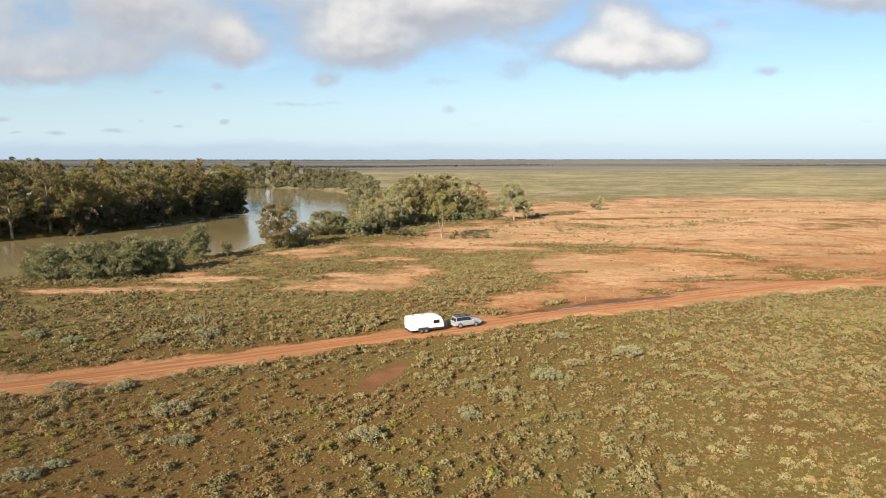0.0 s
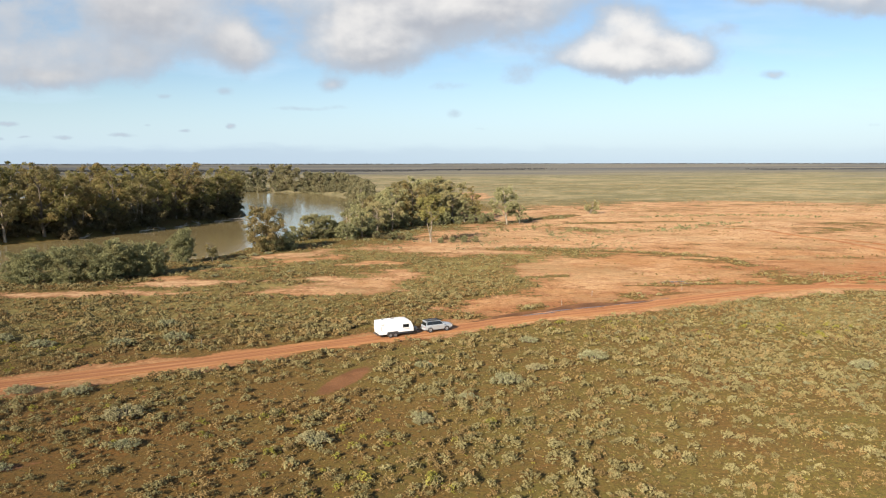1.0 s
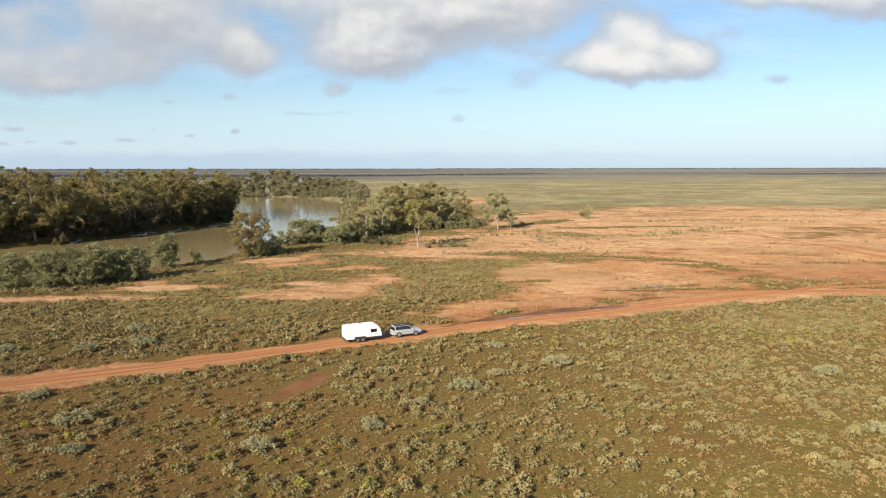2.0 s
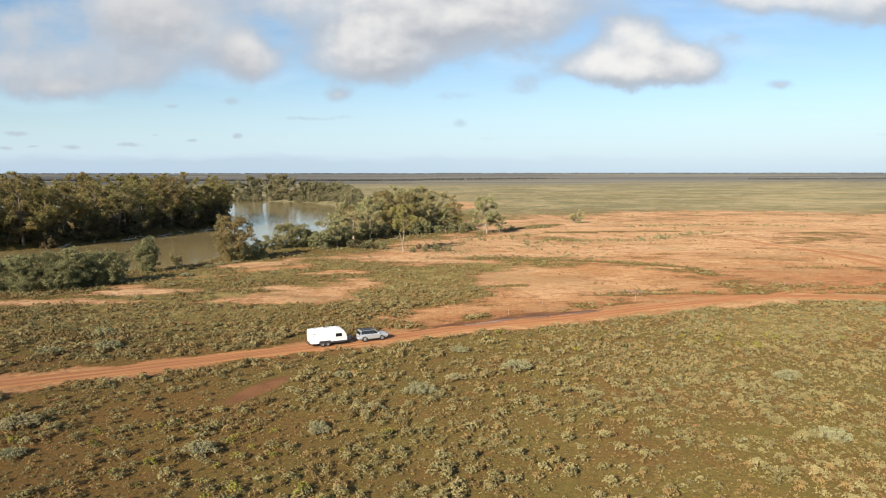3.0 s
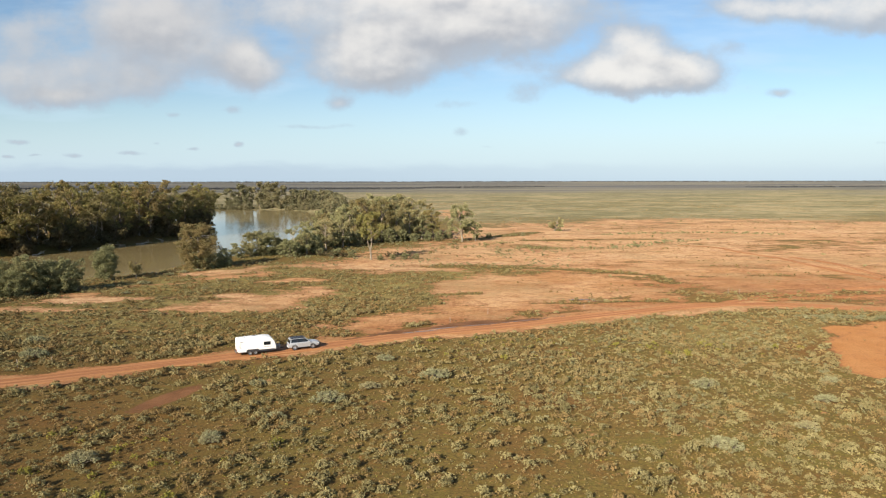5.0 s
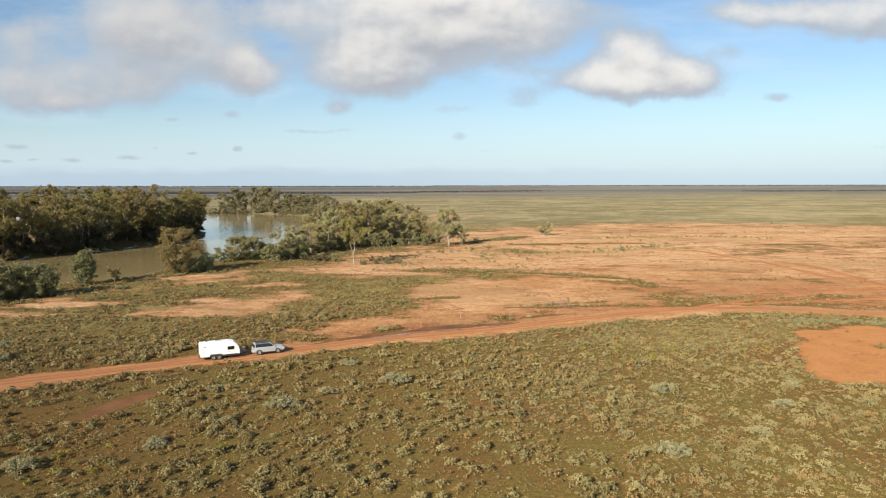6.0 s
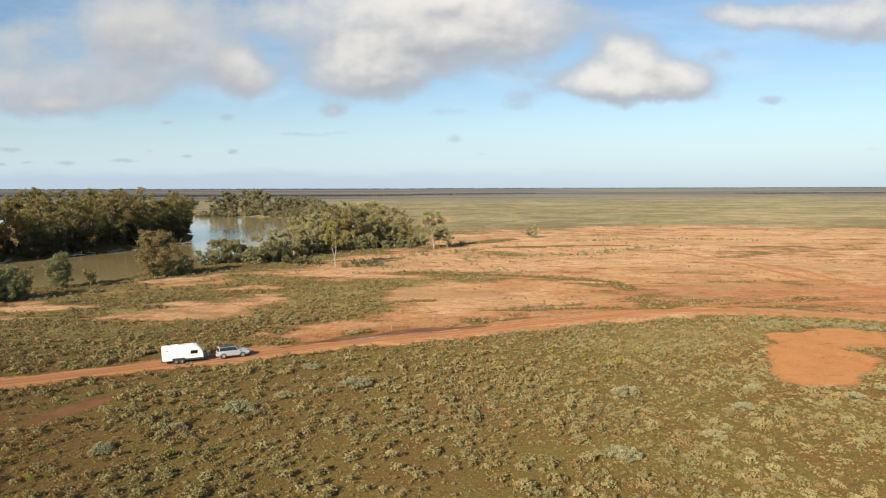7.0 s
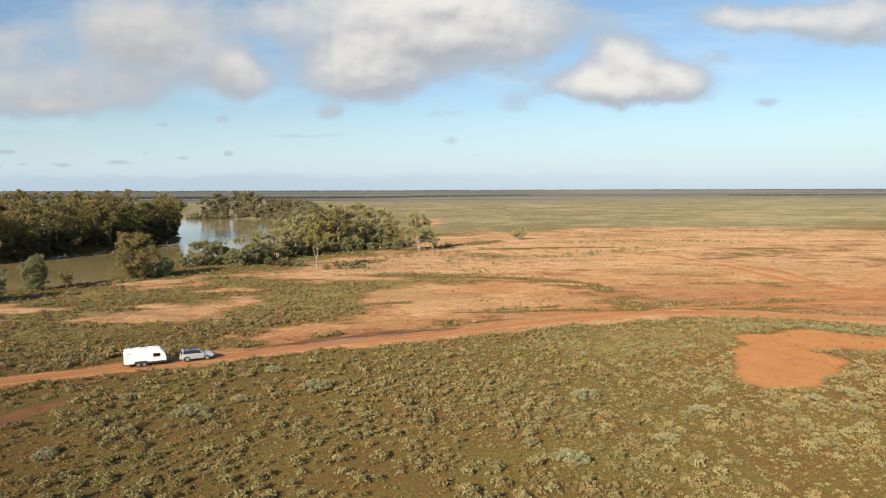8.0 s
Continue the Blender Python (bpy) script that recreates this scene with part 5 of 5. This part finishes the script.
def build_caravan():
    van = new("caravan")
    st = [(-3.26, 0.95, 2.55, 1.16, 0.12), (-3.22, 0.80, 2.72, 1.2, 0.14), (-3.05, 0.62, 2.83, 1.22, 0.16), (-1.0, 0.60, 2.90, 1.22, 0.16), (1.7, 0.60, 2.90, 1.22, 0.16), (2.35, 0.60, 2.80, 1.22, 0.16),
          (2.75, 0.62, 2.50, 1.20, 0.16), (3.1, 0.66, 1.95, 1.18, 0.16), (3.25, 0.72, 1.45, 1.15, 0.14), (3.28, 0.80, 1.2, 1.12, 0.1)]
    part("body", loft([van_ring(x, a, b, w, r_) for x, a, b, w, r_ in st]), WHITE, van, "white aluminium caravan body")
    part("chassis", box((-3.1, -1.1, 0.46), (3.1, 1.1, 0.62), 0.02), BLACK, van)
    for side in (-1, 1):
        y = side * 1.222
        lo = (-0.012 if side < 0 else 0)
        part("skirt", panel([(-1.70, 0.50), (3.05, 0.50), (3.05, 0.80), (-1.70, 0.80)], 0.014, y + lo - side * 0.002), CHEQUER, van, "dark checker-plate skirt")
        part("wheel_guard", panel([(-1.72, 0.50), (0.42, 0.50), (0.36, 0.92), (0.2, 1.0), (-1.5, 1.0), (-1.66, 0.92)], 0.02, side * 1.236 - 0.01), CHEQUER, van)
        for x in (-1.12, -0.20):
            add_wheel(van, x, side * 1.16, 0.39, 0.25, STEEL)
    # the near side: window with frame, lockers, swooping stripe, plain marks
    win = part("window", box((1.22, -1.255, 1.52), (2.35, -1.215, 2.12), 0.015), BLACK, van, "dark framed side window")
    part("pane", box((1.29, -1.262, 1.58), (1.75, -1.25, 2.06), 0.004), TINTED, win)
    part("pane", box((1.80, -1.262, 1.58), (2.28, -1.25, 2.06), 0.004), TINTED, win)
    part("service_hatch", box((-2.7, -1.236, 0.86), (-2.2, -1.216, 1.16), 0.008), WHITE, van)
    part("fridge_vent", box((0.55, -1.236, 0.86), (0.95, -1.216, 1.26), 0.008), WHITE, van)
    swoop = bmesh.new()
    for k in range(22):
        pts = []
        for t, inner in ((k, 0), (k + 1, 0), (k + 1, 1), (k, 1)):
            a = radians(100 + t / 22 * 165)
            wide = 0.07 * math.sin(math.pi * min(max(t / 22, 0.04), 0.96)) * inner
            pts.append((-2.05 + (0.75 - wide) * math.cos(a), -1.2245, 1.65 + (0.62 - wide) * math.sin(a)))
        swoop.faces.new([swoop.verts.new(p) for p in pts])
    ext = bmesh.ops.extrude_face_region(swoop, geom=swoop.faces[:])
    for v in ext["geom"]:
        if isinstance(v, bmesh.types.BMVert):
            v.co.y -= 0.004
    part("stripe", swoop, GREYMARK, van, "grey swooping stripe")
    part("mark", box((1.3, -1.228, 1.20), (2.5, -1.221, 1.27), 0), GREYMARK, van, "plain grey mark")
    part("mark", box((-2.75, -1.228, 2.28), (-2.2, -1.221, 2.38), 0), GREYMARK, van, "plain grey mark")
    for x0, x1, z in ((-0.75, 0.15, 2.91), (-2.4, -1.95, 2.87)):
        h = part("roof_hatch", box((x0, -0.36, z - 0.02), (x1, 0.36, z + 0.13), 0.04), WHITE, van)
        part("hatch_lid", box((x0 + 0.06, -0.28, z + 0.12), (x1 - 0.06, 0.28, z + 0.15), 0.01), GREYMARK, h)
    part("front_boot", box((3.2, -1.0, 0.62), (3.75, 1.0, 1.15), 0.06), CHEQUER, van, "dark checker-plate front box")
    bar = bmesh.new()
    for side in (-1, 1):
        tube(bar, [Vector((3.0, side * 0.9, 0.52)), Vector((4.75, side * 0.06, 0.52))], [0.06, 0.06], 6)
    tube(bar, [Vector((4.7, 0, 0.52)), Vector((5.35, 0, 0.55))], [0.06, 0.05], 6)
    part("drawbar", bar, BLACK, van)
    for side in (-1, 1):
        part("gas_bottle", lathe([(0.0, -0.3), (0.13, -0.3), (0.16, -0.22), (0.16, 0.2), (0.1, 0.3), (0, 0.32)], 16), STEEL, van).matrix_local = Matrix.Translation((4.05, side * 0.22, 0.9)) @ Matrix.Rotation(radians(90), 4, "X")
    jockey = bmesh.new()
    tube(jockey, [Vector((4.55, 0.2, 0.1)), Vector((4.55, 0.2, 0.95))], [0.035, 0.03], 6)
    part("jockey_wheel", jockey, STEEL, van)
    part("rear_bumper", box((-3.42, -1.1, 0.50), (-3.22, 1.1, 0.64), 0.03), CHEQUER, van)
    for side in (-1, 1):
        part("tail_lamp", box((-3.30, side * 0.95 - 0.12, 0.95), (-3.235, side * 0.95 + 0.12, 1.15), 0.02), RED_LENS, van)
    return tagged(van, "white tandem-axle caravan with a dark skirt hitched behind the wagon", "caravan")


HEAD = radians(25.5)
car = build_car()
car.matrix_world = Matrix.Translation((4.15, 117.3, 0.07)) @ Matrix.Rotation(HEAD, 4, "Z") @ Matrix.Diagonal((1.12, 1.03, 1.04, 1))
caravan = build_caravan()
back = Vector((3.95, 117.2, 0)) - Vector((math.cos(HEAD), math.sin(HEAD), 0)) * 8.0
caravan.matrix_world = Matrix.Translation((back.x, back.y, 0.07)) @ Matrix.Rotation(HEAD - radians(0.5), 4, "Z")

# ---- rain puddles and old wheel tracks ----


def build_puddle(cx, cy, length, width, turn, seed):
    """A thin irregular sheet of water lying in a hollow."""
    pr = random.Random(seed)
    bm = bmesh.new()
    n = 36
    c, s_ = math.cos(radians(turn)), math.sin(radians(turn))
    z = float(np.max(ground_height(np.array([cx]), np.array([cy])))) + 0.075
    rim = []
    for k in range(n):
        a = math.tau * k / n
        w = 0.62 + 0.38 * noise.noise(Vector((math.cos(a) * 1.6, math.sin(a) * 1.6, seed))) + 0.2 * noise.noise(Vector((math.cos(a) * 5, math.sin(a) * 5, seed + 3.3)))
        u, v = length / 2 * math.cos(a) * (0.8 + w * 0.5), width / 2 * math.sin(a) * (0.4 + w)
        rim.append(bm.verts.new((cx + u * c - v * s_, cy + u * s_ + v * c, z)))
    f = bm.faces.new(rim)
    g = bmesh.ops.extrude_face_region(bm, geom=[f])
    for v in g["geom"]:
        if isinstance(v, bmesh.types.BMVert):
            v.co.z -= 0.06
    bmesh.ops.recalc_face_normals(bm, faces=bm.faces)
    tagged(part("puddle", bm, PUDDLE), "shallow muddy rain puddle on the red clay", "puddle", "puddles of the road", "structure")


for i, (px, py, le, wi, tu) in enumerate([(24.5, 130.6, 7.0, 1.0, 24), (29.0, 133.6, 6.0, 0.7, 24), (36.0, 136.6, 7.0, 0.6, 22), (45.0, 140.6, 9.0, 0.55, 26), (53.0, 144.8, 5.0, 0.5, 28), (63.4, 167.7, 6.5, 1.3, 8), (66, 165.5, 4, 0.8, 6)]):
    build_puddle(px, py, le, wi, tu, 400 + i)


def build_track(pts, label):
    """Two wheel ruts pressed into the bare plain."""
    line = smooth_line(pts, 2.0)
    tang = np.gradient(line, axis=0)
    tang /= np.hypot(*tang.T)[:, None]
    side = np.stack([-tang[:, 1], tang[:, 0]], 1)
    run = np.concatenate([[0], np.cumsum(np.hypot(*np.diff(line, axis=0).T))])
    root = tagged(new("wheel_track"), label, "wheel track", kind="structure")
    for off in (-0.8, 0.8):
        cross = np.array([-0.5, -0.34, -0.13, 0.13, 0.34, 0.5])
        o = off + cross[None, :] * (0.7 + 0.7 * fbm(run * 0.3, run * 0, 71))[:, None]
        Pn = line[:, None, :] + side[:, None, :] * o[:, :, None]
        x, y = Pn[..., 0].ravel(), Pn[..., 1].ravel()
        lift = np.tile(np.array([-0.04, 0.13, 0.05, 0.05, 0.13, -0.04]), len(line))
        me = raw_mesh("rut", np.stack([x, y, ground_height(x, y) + lift], 1), grid_faces(len(line), 6)[:, ::-1], ROAD, True)
        me.attributes.new("rut", "FLOAT", "POINT").data.foreach_set("value", np.tile(np.array([0, .3, 1, 1, .3, 0], np.float32), len(line)))
        me.attributes.new("along", "FLOAT_VECTOR", "POINT").data.foreach_set("vector", np.stack([np.repeat(run, 6), o.ravel(), 0 * o.ravel()], 1).astype(np.float32).ravel())
        new("rut", me).parent = root


build_track([(120, 276), (132.2, 270), (135.5, 249), (140.3, 231), (141, 212), (142.5, 190), (146, 176), (152, 163), (166, 146)], "faint curving wheel track across the red plain")
build_track([(146, 236), (150.5, 219), (150, 206), (148.7, 195), (147.5, 182), (151, 166), (160, 150)], "faint wheel track across the red plain")
build_track([(95, 150), (115, 154), (150, 158), (200, 150), (260, 130)], "worn wheel track beside the road")
build_track([(88, 147), (110, 160), (150, 172), (210, 170), (280, 160)], "worn wheel track on red clay")

# ---- posts along the road ----


def make_post(seed):
    pr = random.Random(seed)
    root = new("fence_post")
    bm = bmesh.new()
    tube(bm, [Vector((0, 0, -0.2)), Vector((pr.uniform(-.03, .03), 0, 0.6)), Vector((pr.uniform(-.08, .08), pr.uniform(-.05, .05), 1.35))], [0.045, 0.04, 0.035], 7)
    part("shaft", bm, DEAD, root)
    return tagged(root, "thin weathered pale post standing beside the road", "post", "roadside posts")


for i, (px, py) in enumerate([(-38.6, 103.9), (-34.2, 105.8), (30.3, 138.7), (38.7, 147.9), (61.6, 155.5), (103.9, 177.0), (106.7, 176.5)]):
    place(make_post(300 + i), px, py)
